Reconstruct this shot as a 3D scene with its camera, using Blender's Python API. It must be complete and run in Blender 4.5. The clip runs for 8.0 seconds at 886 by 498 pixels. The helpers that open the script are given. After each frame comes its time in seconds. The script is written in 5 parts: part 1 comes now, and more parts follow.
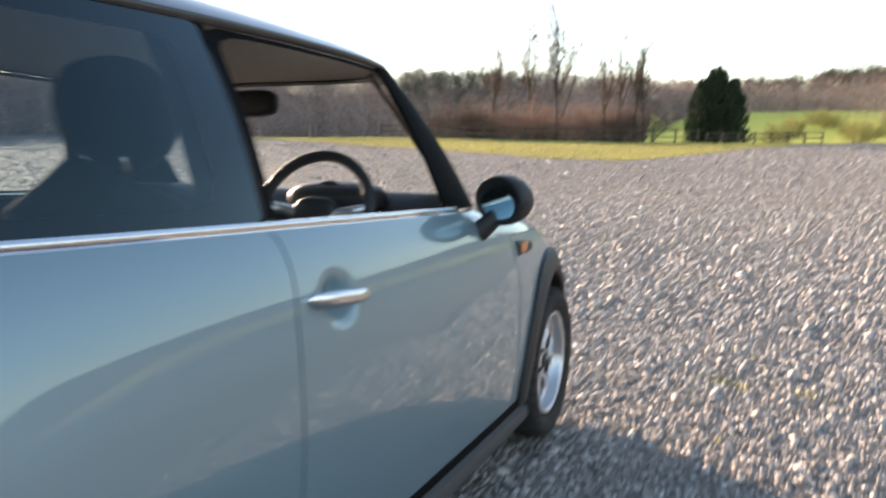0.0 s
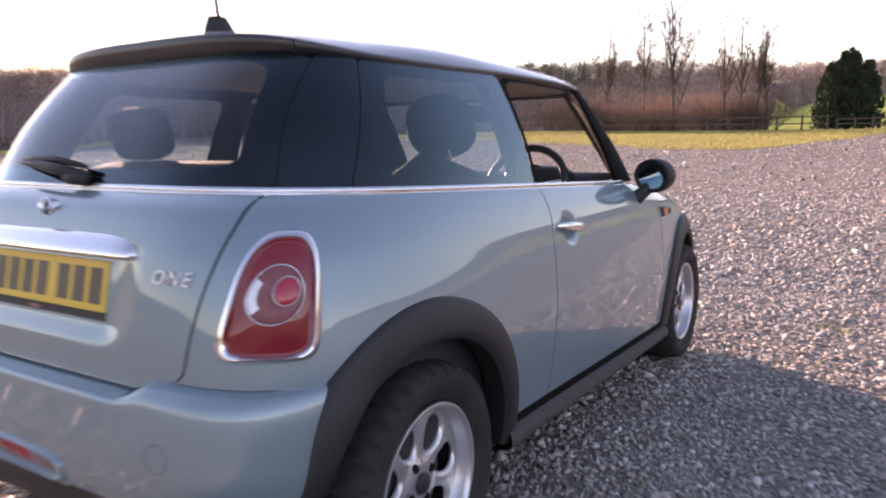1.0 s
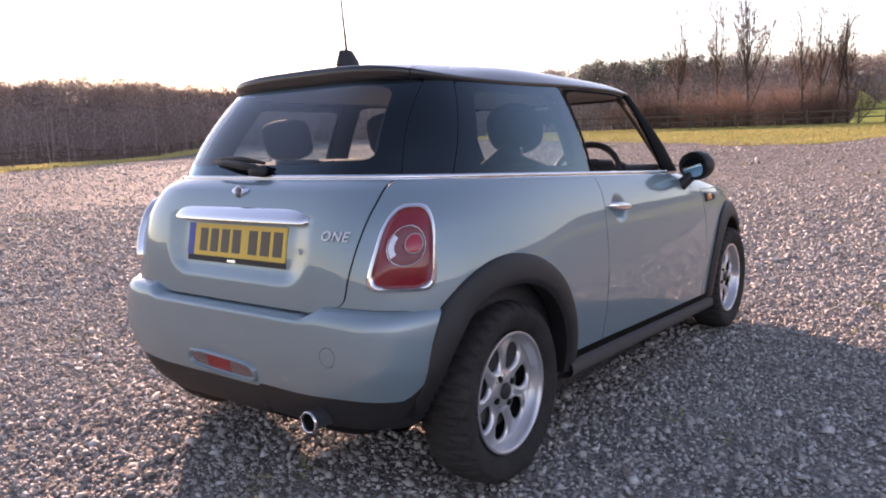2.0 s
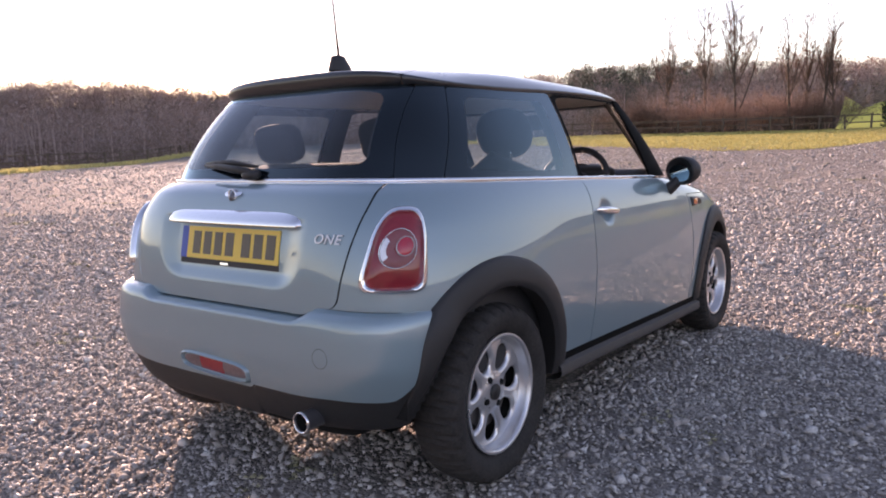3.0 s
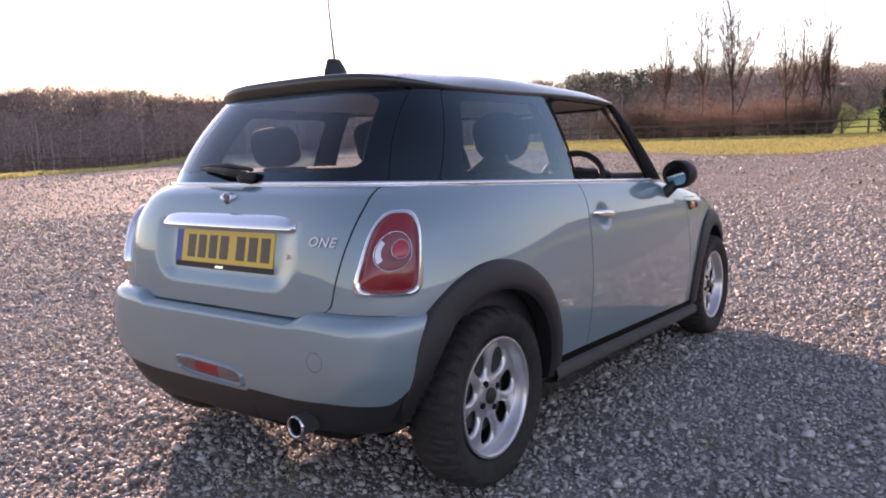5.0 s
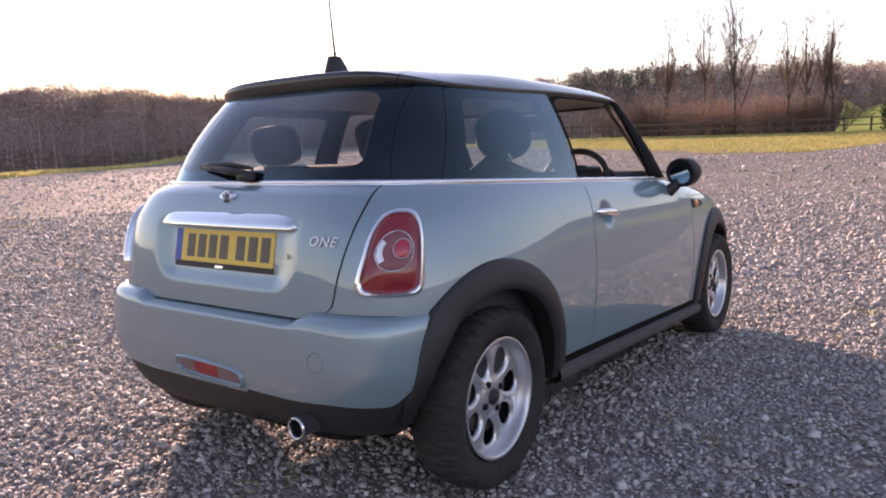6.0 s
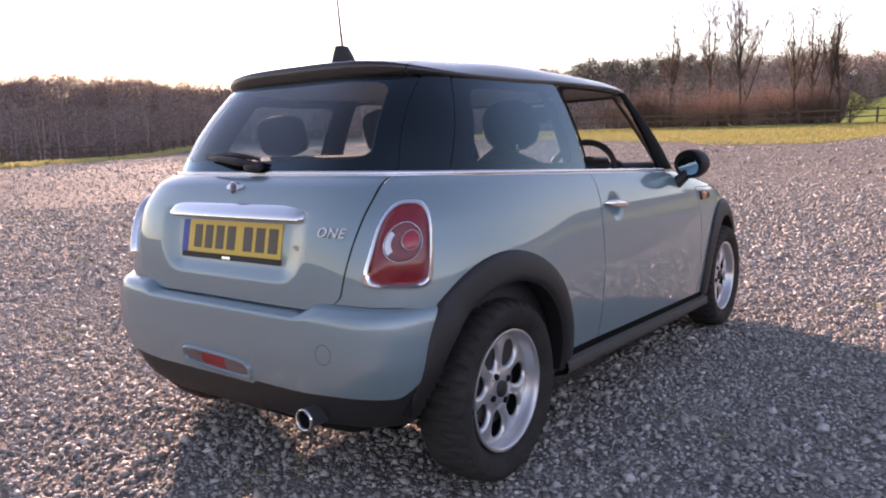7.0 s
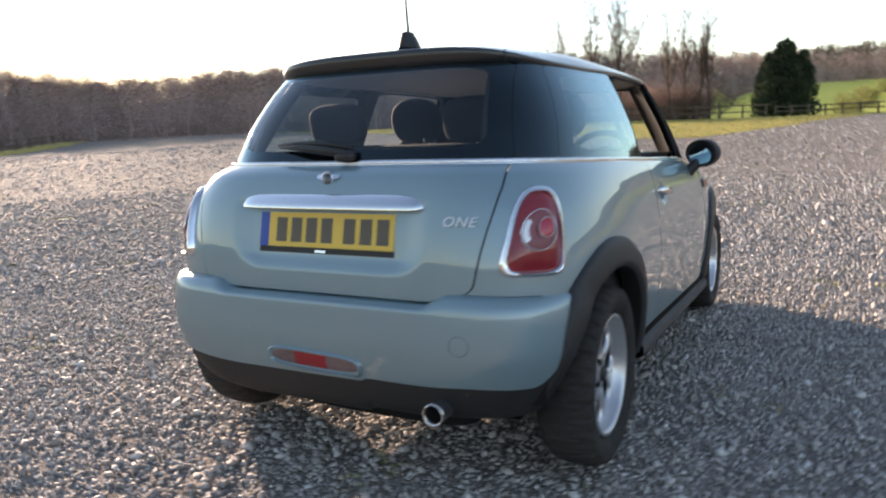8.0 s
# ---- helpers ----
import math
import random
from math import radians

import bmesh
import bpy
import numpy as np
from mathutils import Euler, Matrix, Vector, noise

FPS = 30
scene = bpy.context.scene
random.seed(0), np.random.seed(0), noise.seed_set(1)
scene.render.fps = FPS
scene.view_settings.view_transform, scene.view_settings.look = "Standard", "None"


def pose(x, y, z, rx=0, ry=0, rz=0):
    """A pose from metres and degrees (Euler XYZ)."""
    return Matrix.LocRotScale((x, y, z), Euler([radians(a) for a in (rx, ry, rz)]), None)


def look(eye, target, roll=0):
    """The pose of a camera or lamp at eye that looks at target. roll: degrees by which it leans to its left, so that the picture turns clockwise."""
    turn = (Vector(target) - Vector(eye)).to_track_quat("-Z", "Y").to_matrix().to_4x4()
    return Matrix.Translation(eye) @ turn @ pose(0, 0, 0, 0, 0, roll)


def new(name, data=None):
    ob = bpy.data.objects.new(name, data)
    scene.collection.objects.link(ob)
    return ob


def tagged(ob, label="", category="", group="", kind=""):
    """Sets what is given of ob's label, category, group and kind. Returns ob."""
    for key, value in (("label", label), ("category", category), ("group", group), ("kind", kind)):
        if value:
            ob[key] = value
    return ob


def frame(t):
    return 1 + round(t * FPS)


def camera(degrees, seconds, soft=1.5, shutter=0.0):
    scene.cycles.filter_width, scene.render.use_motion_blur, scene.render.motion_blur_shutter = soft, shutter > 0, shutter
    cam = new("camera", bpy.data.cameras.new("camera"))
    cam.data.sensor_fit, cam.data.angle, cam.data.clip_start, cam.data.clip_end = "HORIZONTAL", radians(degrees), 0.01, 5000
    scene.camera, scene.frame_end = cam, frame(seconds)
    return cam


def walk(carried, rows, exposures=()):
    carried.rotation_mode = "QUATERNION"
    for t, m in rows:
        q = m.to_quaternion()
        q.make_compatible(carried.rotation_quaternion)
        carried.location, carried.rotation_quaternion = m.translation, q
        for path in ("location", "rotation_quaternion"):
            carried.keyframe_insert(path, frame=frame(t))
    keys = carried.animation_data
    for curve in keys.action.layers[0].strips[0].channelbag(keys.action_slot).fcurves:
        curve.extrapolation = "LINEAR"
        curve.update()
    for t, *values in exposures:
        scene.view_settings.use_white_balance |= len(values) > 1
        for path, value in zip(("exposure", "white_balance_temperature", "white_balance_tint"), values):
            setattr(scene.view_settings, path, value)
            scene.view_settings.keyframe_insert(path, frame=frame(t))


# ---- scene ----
cam = camera(63.0, 8.0, soft=1.95, shutter=0.5)
PATH = [
    (0, (1.501, -0.283, 1.127), (0.716, 1.537, 0.857), 0.74),
    (0.1, (1.538, -0.415, 1.129), (0.696, 1.374, 0.827), -0.51),
    (0.2, (1.545, -0.528, 1.129), (0.614, 1.215, 0.821), -1.32),
    (0.3, (1.553, -0.604, 1.109), (0.556, 1.106, 0.826), -2.57),
    (0.4, (1.590, -0.769, 1.103), (0.515, 0.892, 0.807), -2.74),
    (0.5, (1.603, -0.873, 1.110), (0.512, 0.770, 0.778), -1.64),
    (0.6, (1.627, -0.984, 1.119), (0.503, 0.628, 0.748), 0.35),
    (0.7, (1.644, -1.066, 1.122), (0.512, 0.544, 0.770), 0.91),
    (0.8, (1.670, -1.180, 1.105), (0.546, 0.449, 0.813), -0.37),
    (0.9, (1.660, -1.249, 1.107), (0.580, 0.410, 0.825), -0.78),
    (1, (1.703, -1.377, 1.125), (0.652, 0.300, 0.840), -0.62),
    (1.2, (1.782, -1.539, 1.154), (0.712, 0.132, 0.902), -1.90),
    (1.3, (1.814, -1.597, 1.146), (0.712, 0.058, 0.932), -2.61),
    (1.5, (1.960, -1.767, 1.117), (0.762, -0.175, 0.945), -2.87),
    (1.6, (1.997, -1.839, 1.115), (0.754, -0.286, 0.912), -3.15),
    (2, (2.030, -1.947, 1.113), (0.823, -0.377, 0.838), -1.90),
    (3.5, (2.060, -1.980, 1.114), (0.884, -0.382, 0.860), -1.90),
    (4, (2.065, -1.980, 1.111), (0.894, -0.377, 0.862), -2.00),
    (4.5, (2.061, -1.976, 1.108), (0.883, -0.380, 0.858), -1.80),
    (6, (2.035, -1.947, 1.107), (0.849, -0.356, 0.851), -1.80),
    (6.5, (2.032, -1.939, 1.107), (0.843, -0.352, 0.841), -2.00),
    (7, (2.015, -1.946, 1.107), (0.823, -0.364, 0.827), -1.70),
    (7.2, (1.977, -2.003, 1.109), (0.789, -0.422, 0.813), -0.08),
    (7.4, (1.862, -2.094, 1.096), (0.756, -0.456, 0.784), -0.00),
    (7.6, (1.719, -2.188, 1.109), (0.694, -0.498, 0.805), 0.26),
    (7.8, (1.572, -2.254, 1.124), (0.594, -0.534, 0.832), 0.07),
    (8, (1.409, -2.299, 1.103), (0.479, -0.555, 0.802), -1.87),
]
walk(cam, [(t, look(eye, target, roll)) for t, eye, target, roll in PATH],
     [(0.0, 2.05, 7350, 20), (0.3, 2.0, 7700, 42), (0.5, 1.98, 7900, 50), (1.0, 1.95, 7800, 46), (1.5, 1.80, 7750, 44), (6.8, 1.76, 7700, 44), (7.3, 1.75, 7650, 42), (7.7, 1.72, 7450, 28), (8.0, 1.72, 7350, 23)])

# ---- light ----
SUN_AZ, SUN_EL = 56.5, 9.0          # degrees left of +y, and above the ground
sun_dir = Vector((-math.sin(radians(SUN_AZ)) * math.cos(radians(SUN_EL)), math.cos(radians(SUN_AZ)) * math.cos(radians(SUN_EL)), math.sin(radians(SUN_EL))))
world = bpy.data.worlds.new("sky")
scene.world = world
world.use_nodes = True
wn = world.node_tree.nodes
sky = wn.new("ShaderNodeTexSky")
sky.sky_type = "NISHITA"
sky.sun_disc = False
sky.sun_elevation = radians(SUN_EL)
sky.sun_rotation = radians(-SUN_AZ)
sky.dust_density = 0.15
sky.ozone_density = 1.5
world.node_tree.links.new(sky.outputs[0], wn["Background"].inputs[0])
wn["Background"].inputs[1].default_value = 0.125
sun = new("sun", bpy.data.lights.new("sun", "SUN"))
sun.data.energy, sun.data.angle, sun.data.color = 5.0, radians(0.55), (1.0, 0.86, 0.70)
sun.matrix_world = look(sun_dir * 100, (0, 0, 0))


# ---- materials ----
def material(name, base, rough=0.5, metal=0.0, coat=0.0, spec=0.5):
    """A principled material; returns it with its nodes, links and shader."""
    m = bpy.data.materials.new(name)
    m.use_nodes = True
    nt = m.node_tree
    b = nt.nodes["Principled BSDF"]
    b.inputs["Base Color"].default_value = (*base, 1)
    b.inputs["Roughness"].default_value = rough
    b.inputs["Metallic"].default_value = metal
    b.inputs["Coat Weight"].default_value = coat
    b.inputs["Coat Roughness"].default_value = 0.03
    b.inputs["Specular IOR Level"].default_value = spec
    return m, nt, b


def mathn(nt, op, a, b=None, c=None):
    n = nt.nodes.new("ShaderNodeMath")
    n.operation = op
    for k, v in enumerate((a, b, c)):
        if v is None:
            continue
        if isinstance(v, (int, float)):
            n.inputs[k].default_value = v
        else:
            nt.links.new(v, n.inputs[k])
    return n.outputs[0]


def noise_of(nt, scale, detail=4.0, rough=0.6, vec=None):
    n = nt.nodes.new("ShaderNodeTexNoise")
    n.inputs["Scale"].default_value, n.inputs["Detail"].default_value, n.inputs["Roughness"].default_value = scale, detail, rough
    if vec is None:
        vec = coords(nt)
    nt.links.new(vec, n.inputs["Vector"])
    return n.outputs["Fac"]


def coords(nt):
    g = nt.nodes.new("ShaderNodeNewGeometry")
    return g.outputs["Position"]


def ramp(nt, fac, stops):
    r = nt.nodes.new("ShaderNodeValToRGB")
    el = r.color_ramp.elements
    while len(el) < len(stops):
        el.new(0.5)
    for e, (p, col) in zip(el, stops):
        e.position, e.color = p, (*col, 1)
    nt.links.new(fac, r.inputs[0])
    return r.outputs[0]


def mixc(nt, fac, a, b, mode="MIX"):
    n = nt.nodes.new("ShaderNodeMix")
    n.data_type, n.blend_type = "RGBA", mode
    for sock, v in ((n.inputs[0], fac), (n.inputs[6], a), (n.inputs[7], b)):
        if isinstance(v, (int, float)):
            sock.default_value = v
        elif isinstance(v, tuple):
            sock.default_value = (*v, 1)
        else:
            nt.links.new(v, sock)
    return n.outputs[2]


def bump(nt, b, height, strength=0.3, distance=0.01):
    n = nt.nodes.new("ShaderNodeBump")
    n.inputs["Strength"].default_value, n.inputs["Distance"].default_value = strength, distance
    nt.links.new(height, n.inputs["Height"])
    nt.links.new(n.outputs[0], b.inputs["Normal"])


def paint_material():
    m, nt, b = material("ice_blue_paint", (0.215, 0.325, 0.365), 0.34, 0.35, 1.0)
    b.inputs["Coat IOR"].default_value = 1.7
    dust = noise_of(nt, 2.2, 6)
    fine = noise_of(nt, 260, 2)
    col = mixc(nt, dust, (0.192, 0.303, 0.343), (0.214, 0.313, 0.346))
    low = nt.nodes.new("ShaderNodeSeparateXYZ")
    nt.links.new(coords(nt), low.inputs[0])
    spat = mathn(nt, "MULTIPLY", mathn(nt, "LESS_THAN", low.outputs[2], 0.62), mathn(nt, "GREATER_THAN", noise_of(nt, 85, 3), 0.72))
    col = mixc(nt, mathn(nt, "MULTIPLY", spat, 0.35), col, (0.45, 0.43, 0.38))
    nt.links.new(col, b.inputs["Base Color"])
    nt.links.new(mathn(nt, "MULTIPLY_ADD", fine, 0.10, 0.34), b.inputs["Roughness"])
    nt.links.new(mathn(nt, "MULTIPLY_ADD", dust, 0.03, 0.008), b.inputs["Coat Roughness"])
    return m


def plain(name, base, rough=0.5, metal=0.0, coat=0.0, grain=0.0, scale=60.0, vary=0.15, spec=0.5):
    m, nt, b = material(name, base, rough, metal, coat, spec)
    f = noise_of(nt, scale, 5)
    g = noise_of(nt, scale * 0.07, 4)
    both = mathn(nt, "MULTIPLY_ADD", f, 0.5, mathn(nt, "MULTIPLY", g, 0.5))
    lo, hi = tuple(c * (1 - vary) for c in base), tuple(min(1.0, c * (1 + vary)) for c in base)
    nt.links.new(ramp(nt, both, [(0.3, lo), (0.7, hi)]), b.inputs["Base Color"])
    nt.links.new(mathn(nt, "MULTIPLY_ADD", g, 0.16, max(0.0, rough - 0.08)), b.inputs["Roughness"])
    if grain:
        bump(nt, b, f, grain, 0.003)
    return m


def glass_material(name, tint, gloss=0.05, edge=0.9, shade=(0.90, 0.97, 1.0), backed=False):
    m = bpy.data.materials.new(name)
    m.use_nodes = True
    nt = m.node_tree
    nt.nodes.remove(nt.nodes["Principled BSDF"])
    lw = nt.nodes.new("ShaderNodeLayerWeight")
    lw.inputs[0].default_value = 0.5
    fac = mathn(nt, "MULTIPLY_ADD", mathn(nt, "POWER", lw.outputs["Facing"], 3.4), edge, gloss)
    clear, shine, mixed = nt.nodes.new("ShaderNodeBsdfDiffuse" if backed else "ShaderNodeBsdfTransparent"), nt.nodes.new("ShaderNodeBsdfGlossy"), nt.nodes.new("ShaderNodeMixShader")
    clear.inputs[0].default_value = (*tint, 1)
    shine.inputs["Roughness"].default_value = 0.01
    shine.inputs[0].default_value = (*shade, 1)
    nt.links.new(fac, mixed.inputs[0])
    nt.links.new(clear.outputs[0], mixed.inputs[1])
    nt.links.new(shine.outputs[0], mixed.inputs[2])
    nt.links.new(mixed.outputs[0], nt.nodes["Material Output"].inputs[0])
    return m


def bark_material(name, base, vary=0.35):
    return plain(name, base, 0.9, grain=0.5, scale=30.0, vary=vary, spec=0.2)


def island_material(name, stops, rough=0.9, spec=0.3, grain=0.0, moss=False):
    """Colour that varies from piece to piece of one mesh."""
    m, nt, b = material(name, stops[0][1], rough, spec=spec)
    g = nt.nodes.new("ShaderNodeNewGeometry")
    col = ramp(nt, g.outputs["Random Per Island"], stops)
    n = noise_of(nt, 160, 3)
    if moss:
        spots = mathn(nt, "MULTIPLY", mathn(nt, "GREATER_THAN", mathn(nt, "MULTIPLY_ADD", noise_of(nt, 9.0, 3), 0.35, noise_of(nt, 0.9, 6, 0.7)), 0.805), 0.55)
        col = mixc(nt, spots, col, (0.24, 0.22, 0.06))
    nt.links.new(mixc(nt, 0.35, col, ramp(nt, n, [(0.3, (0.25, 0.25, 0.25)), (0.7, (0.9, 0.9, 0.9))]), "OVERLAY"), b.inputs["Base Color"])
    if grain:
        bump(nt, b, n, grain, 0.002)
    return m


PAINT = paint_material()
ROOF = plain("black_roof_paint", (0.012, 0.012, 0.013), 0.30, coat=0.55, vary=0.1)
PLASTIC = plain("black_plastic", (0.022, 0.021, 0.021), 0.55, grain=0.25, scale=420.0, vary=0.2)
DUSTY = plain("dusty_black_plastic", (0.075, 0.070, 0.066), 0.7, grain=0.25, scale=300.0, vary=0.25)
CHROME = plain("chrome", (0.82, 0.82, 0.83), 0.10, 1.0, vary=0.04)
ALLOY = plain("silver_alloy", (0.62, 0.62, 0.63), 0.30, 0.75, coat=0.4, vary=0.06)
RUBBER = plain("tyre_rubber", (0.034, 0.031, 0.029), 0.85, grain=0.3, scale=120.0, vary=0.6, spec=0.3)
DARK = plain("dark_underside", (0.012, 0.012, 0.012), 0.9, vary=0.2, spec=0.2)
PILLAR = plain("satin_black_pillar", (0.005, 0.005, 0.005), 0.75, vary=0.1, spec=0.08)
CLOTH = plain("dark_seat_cloth", (0.020, 0.021, 0.024), 0.9, grain=0.4, scale=700.0, vary=0.3, spec=0.2)
TRIM = plain("dark_interior_plastic", (0.025, 0.025, 0.027), 0.55, grain=0.2, scale=500.0, vary=0.2)
LINING = plain("beige_headlining", (0.66, 0.62, 0.56), 0.95, grain=0.2, scale=600.0, vary=0.08, spec=0.1)
FRIT = glass_material("black_glass_border", (0.004, 0.005, 0.006), 0.045, 1.3, (0.70, 0.92, 1.0), True)
GLASS = glass_material("window_glass", (0.78, 0.84, 0.85), 0.045, 0.9)
SIDE_GLASS = glass_material("tinted_side_glass", (0.48, 0.58, 0.61), 0.045, 1.25, (0.66, 0.92, 1.0))
DOOR_GLASS = glass_material("clear_door_glass", (0.95, 0.96, 0.95), 0.01, 0.12)
MIRROR = plain("blue_mirror_glass", (0.58, 0.86, 0.92), 0.02, 1.0, vary=0.01)
LENS_RED = plain("red_lamp_lens", (0.28, 0.018, 0.027), 0.14, coat=0.5, vary=0.2, scale=25)
LENS_ROSE = plain("rose_lamp_lens", (0.24, 0.060, 0.068), 0.40, coat=0.15, vary=0.15)
LENS_CLEAR = plain("clear_lamp_lens", (0.50, 0.47, 0.47), 0.12, 0.35, coat=1.0, vary=0.12)
LENS_PINK = plain("bright_red_lamp_lens", (0.46, 0.022, 0.045), 0.15, coat=0.5, vary=0.12)
LENS_SILVER = plain("silver_lamp_reflector", (0.62, 0.60, 0.61), 0.32, 0.7, coat=0.3, vary=0.15, scale=120.0)
LENS_DEEP = plain("deep_red_lamp_lens", (0.29, 0.008, 0.016), 0.2, coat=0.4, vary=0.25, scale=90.0)
LENS_DUSK = plain("greyish_rose_lamp_lens", (0.18, 0.122, 0.126), 0.2, 0.2, coat=0.4, vary=0.35, scale=70.0)
ENAMEL = plain("dark_grey_enamel", (0.11, 0.11, 0.12), 0.3, 0.5, coat=0.5, vary=0.1)
AMBER = plain("amber_lamp_lens", (0.80, 0.20, 0.04), 0.15, coat=1.0, vary=0.1)
PLATE = plain("yellow_plate", (0.76, 0.51, 0.08), 0.35, vary=0.05)
PLATE_BLUE = plain("blue_plate_band", (0.02, 0.07, 0.36), 0.35, vary=0.05)
INK = plain("black_plate_ink", (0.105, 0.085, 0.06), 0.4, vary=0.1)


# ---- mesh helpers ----
def curve(pairs):
    """A smooth monotone function through a few (position, value) pairs."""
    xs, ys = [p[0] for p in pairs], [p[1] for p in pairs]
    d = [(ys[i + 1] - ys[i]) / (xs[i + 1] - xs[i]) for i in range(len(xs) - 1)]
    m = [d[0]] + [0.0 if d[i - 1] * d[i] <= 0 else 2 * d[i - 1] * d[i] / (d[i - 1] + d[i]) for i in range(1, len(d))] + [d[-1]]

    def f(v):
        if v <= xs[0]:
            return ys[0]
        if v >= xs[-1]:
            return ys[-1]
        i = max(k for k in range(len(xs) - 1) if xs[k] <= v)
        h = xs[i + 1] - xs[i]
        t = (v - xs[i]) / h
        return (ys[i] * (1 + 2 * t) * (1 - t) ** 2 + h * m[i] * t * (1 - t) ** 2 + ys[i + 1] * t * t * (3 - 2 * t) + h * m[i + 1] * t * t * (t - 1))
    return f


def smooth(e0, e1, v):
    t = min(1.0, max(0.0, (v - e0) / (e1 - e0)))
    return t * t * (3 - 2 * t)


def lerp(a, b, t):
    return a + (b - a) * t


class Soup:
    """Vertices and faces collected for one mesh."""

    def __init__(self):
        self.v, self.f = [], []

    def add(self, p):
        self.v.append((p[0], p[1], p[2]))
        return len(self.v) - 1

    def grid(self, fn, nu, nv, wrap=False, flip=False, keep=None):
        base = len(self.v)
        pts = [fn(i / nu, j / nv) for j in range(nv + 1) for i in range(nu + (0 if wrap else 1))]
        for p in pts:
            self.add(p)
        n = nu if wrap else nu + 1
        for j in range(nv):
            for i in range(nu):
                q = (base + j * n + i, base + j * n + (i + 1) % n, base + (j + 1) * n + (i + 1) % n, base + (j + 1) * n + i)
                if keep and not keep((Vector(self.v[q[0]]) + Vector(self.v[q[2]])) * 0.5):
                    continue
                self.f.append(q[::-1] if flip else q)
        return base

    def tube(self, pts, radii, sides=8, cap=True, up=None):
        base, rings = len(self.v), []
        for k, p in enumerate(pts):
            a, b = pts[max(0, k - 1)], pts[min(len(pts) - 1, k + 1)]
            d = (Vector(b) - Vector(a)).normalized()
            ref = Vector(up) if up else (Vector((0, 0, 1)) if abs(d.z) < 0.9 else Vector((1, 0, 0)))
            u = d.cross(ref).normalized()
            w = d.cross(u)
            r = radii[k] if isinstance(radii, (list, tuple)) else radii
            rings.append([self.add(Vector(p) + (u * math.cos(t) + w * math.sin(t)) * r) for t in (2 * math.pi * s / sides for s in range(sides))])
        for a, b in zip(rings, rings[1:]):
            for s in range(sides):
                self.f.append((a[s], a[(s + 1) % sides], b[(s + 1) % sides], b[s]))
        if cap:
            self.f.append(tuple(rings[0][::-1]))
            self.f.append(tuple(rings[-1]))
        return base

    def lathe(self, profile, centre, axis="x", seg=48):
        """Turns (radius, along) pairs about the axis through centre."""
        c = Vector(centre)

        def fn(u, v):
            t = 2 * math.pi * u
            r, h = profile[min(len(profile) - 1, int(round(v * (len(profile) - 1))))]
            if axis == "x":
                return c + Vector((h, r * math.cos(t), r * math.sin(t)))
            if axis == "y":
                return c + Vector((r * math.cos(t), h, r * math.sin(t)))
            return c + Vector((r * math.cos(t), r * math.sin(t), h))
        return self.grid(fn, seg, len(profile) - 1, wrap=True)

    def box(self, lo, hi):
        b = len(self.v)
        for z in (lo[2], hi[2]):
            for x, y in ((lo[0], lo[1]), (hi[0], lo[1]), (hi[0], hi[1]), (lo[0], hi[1])):
                self.add((x, y, z))
        for q in ((0, 3, 2, 1), (4, 5, 6, 7), (0, 1, 5, 4), (1, 2, 6, 5), (2, 3, 7, 6), (3, 0, 4, 7)):
            self.f.append(tuple(b + k for k in q))

    def blob(self, c, size, e=0.45, nu=24, nv=14, turn=None):
        """A cushion: a superellipsoid of half sizes, e near 0 for a box, 1 for an ellipsoid."""
        def sp(v, k):
            return math.copysign(abs(v) ** k, v)

        def fn(u, v):
            t, p = 2 * math.pi * u, math.pi * (v - 0.5) * 0.999
            q = Vector((size[0] * sp(math.cos(p), e) * sp(math.cos(t), e), size[1] * sp(math.cos(p), e) * sp(math.sin(t), e), size[2] * sp(math.sin(p), e)))
            if turn:
                q = turn @ q
            return Vector(c) + q
        self.grid(fn, nu, nv, wrap=True)

    def mesh(self, name, shade=True, recalc=False):
        me = bpy.data.meshes.new(name)
        me.from_pydata(self.v, [], self.f)
        if recalc:
            bm = bmesh.new()
            bm.from_mesh(me)
            bmesh.ops.recalc_face_normals(bm, faces=bm.faces)
            bm.to_mesh(me)
            bm.free()
        if shade:
            me.polygons.foreach_set("use_smooth", [True] * len(me.polygons))
        me.update()
        return me


def part(name, soup, mat, parent, label="", shade=True, recalc=False, bevel=0.0, sharp=None):
    """Links a soup as one mesh object under a thing or a part."""
    me = soup.mesh(name, shade, recalc)
    me.materials.append(mat)
    if sharp is not None:
        me.set_sharp_from_angle(angle=radians(sharp))
    ob = new(name, me)
    ob.parent = parent
    if label:
        tagged(ob, label)
    if bevel:
        mod = ob.modifiers.new("bevel", "BEVEL")
        mod.width, mod.segments, mod.limit_method, mod.angle_limit = bevel, 2, "ANGLE", radians(40)
    return ob


def thing(name, label, category, group="", at=(0, 0, 0), kind=""):
    ob = new(name)
    ob.location = at
    return tagged(ob, label, category, group, kind)


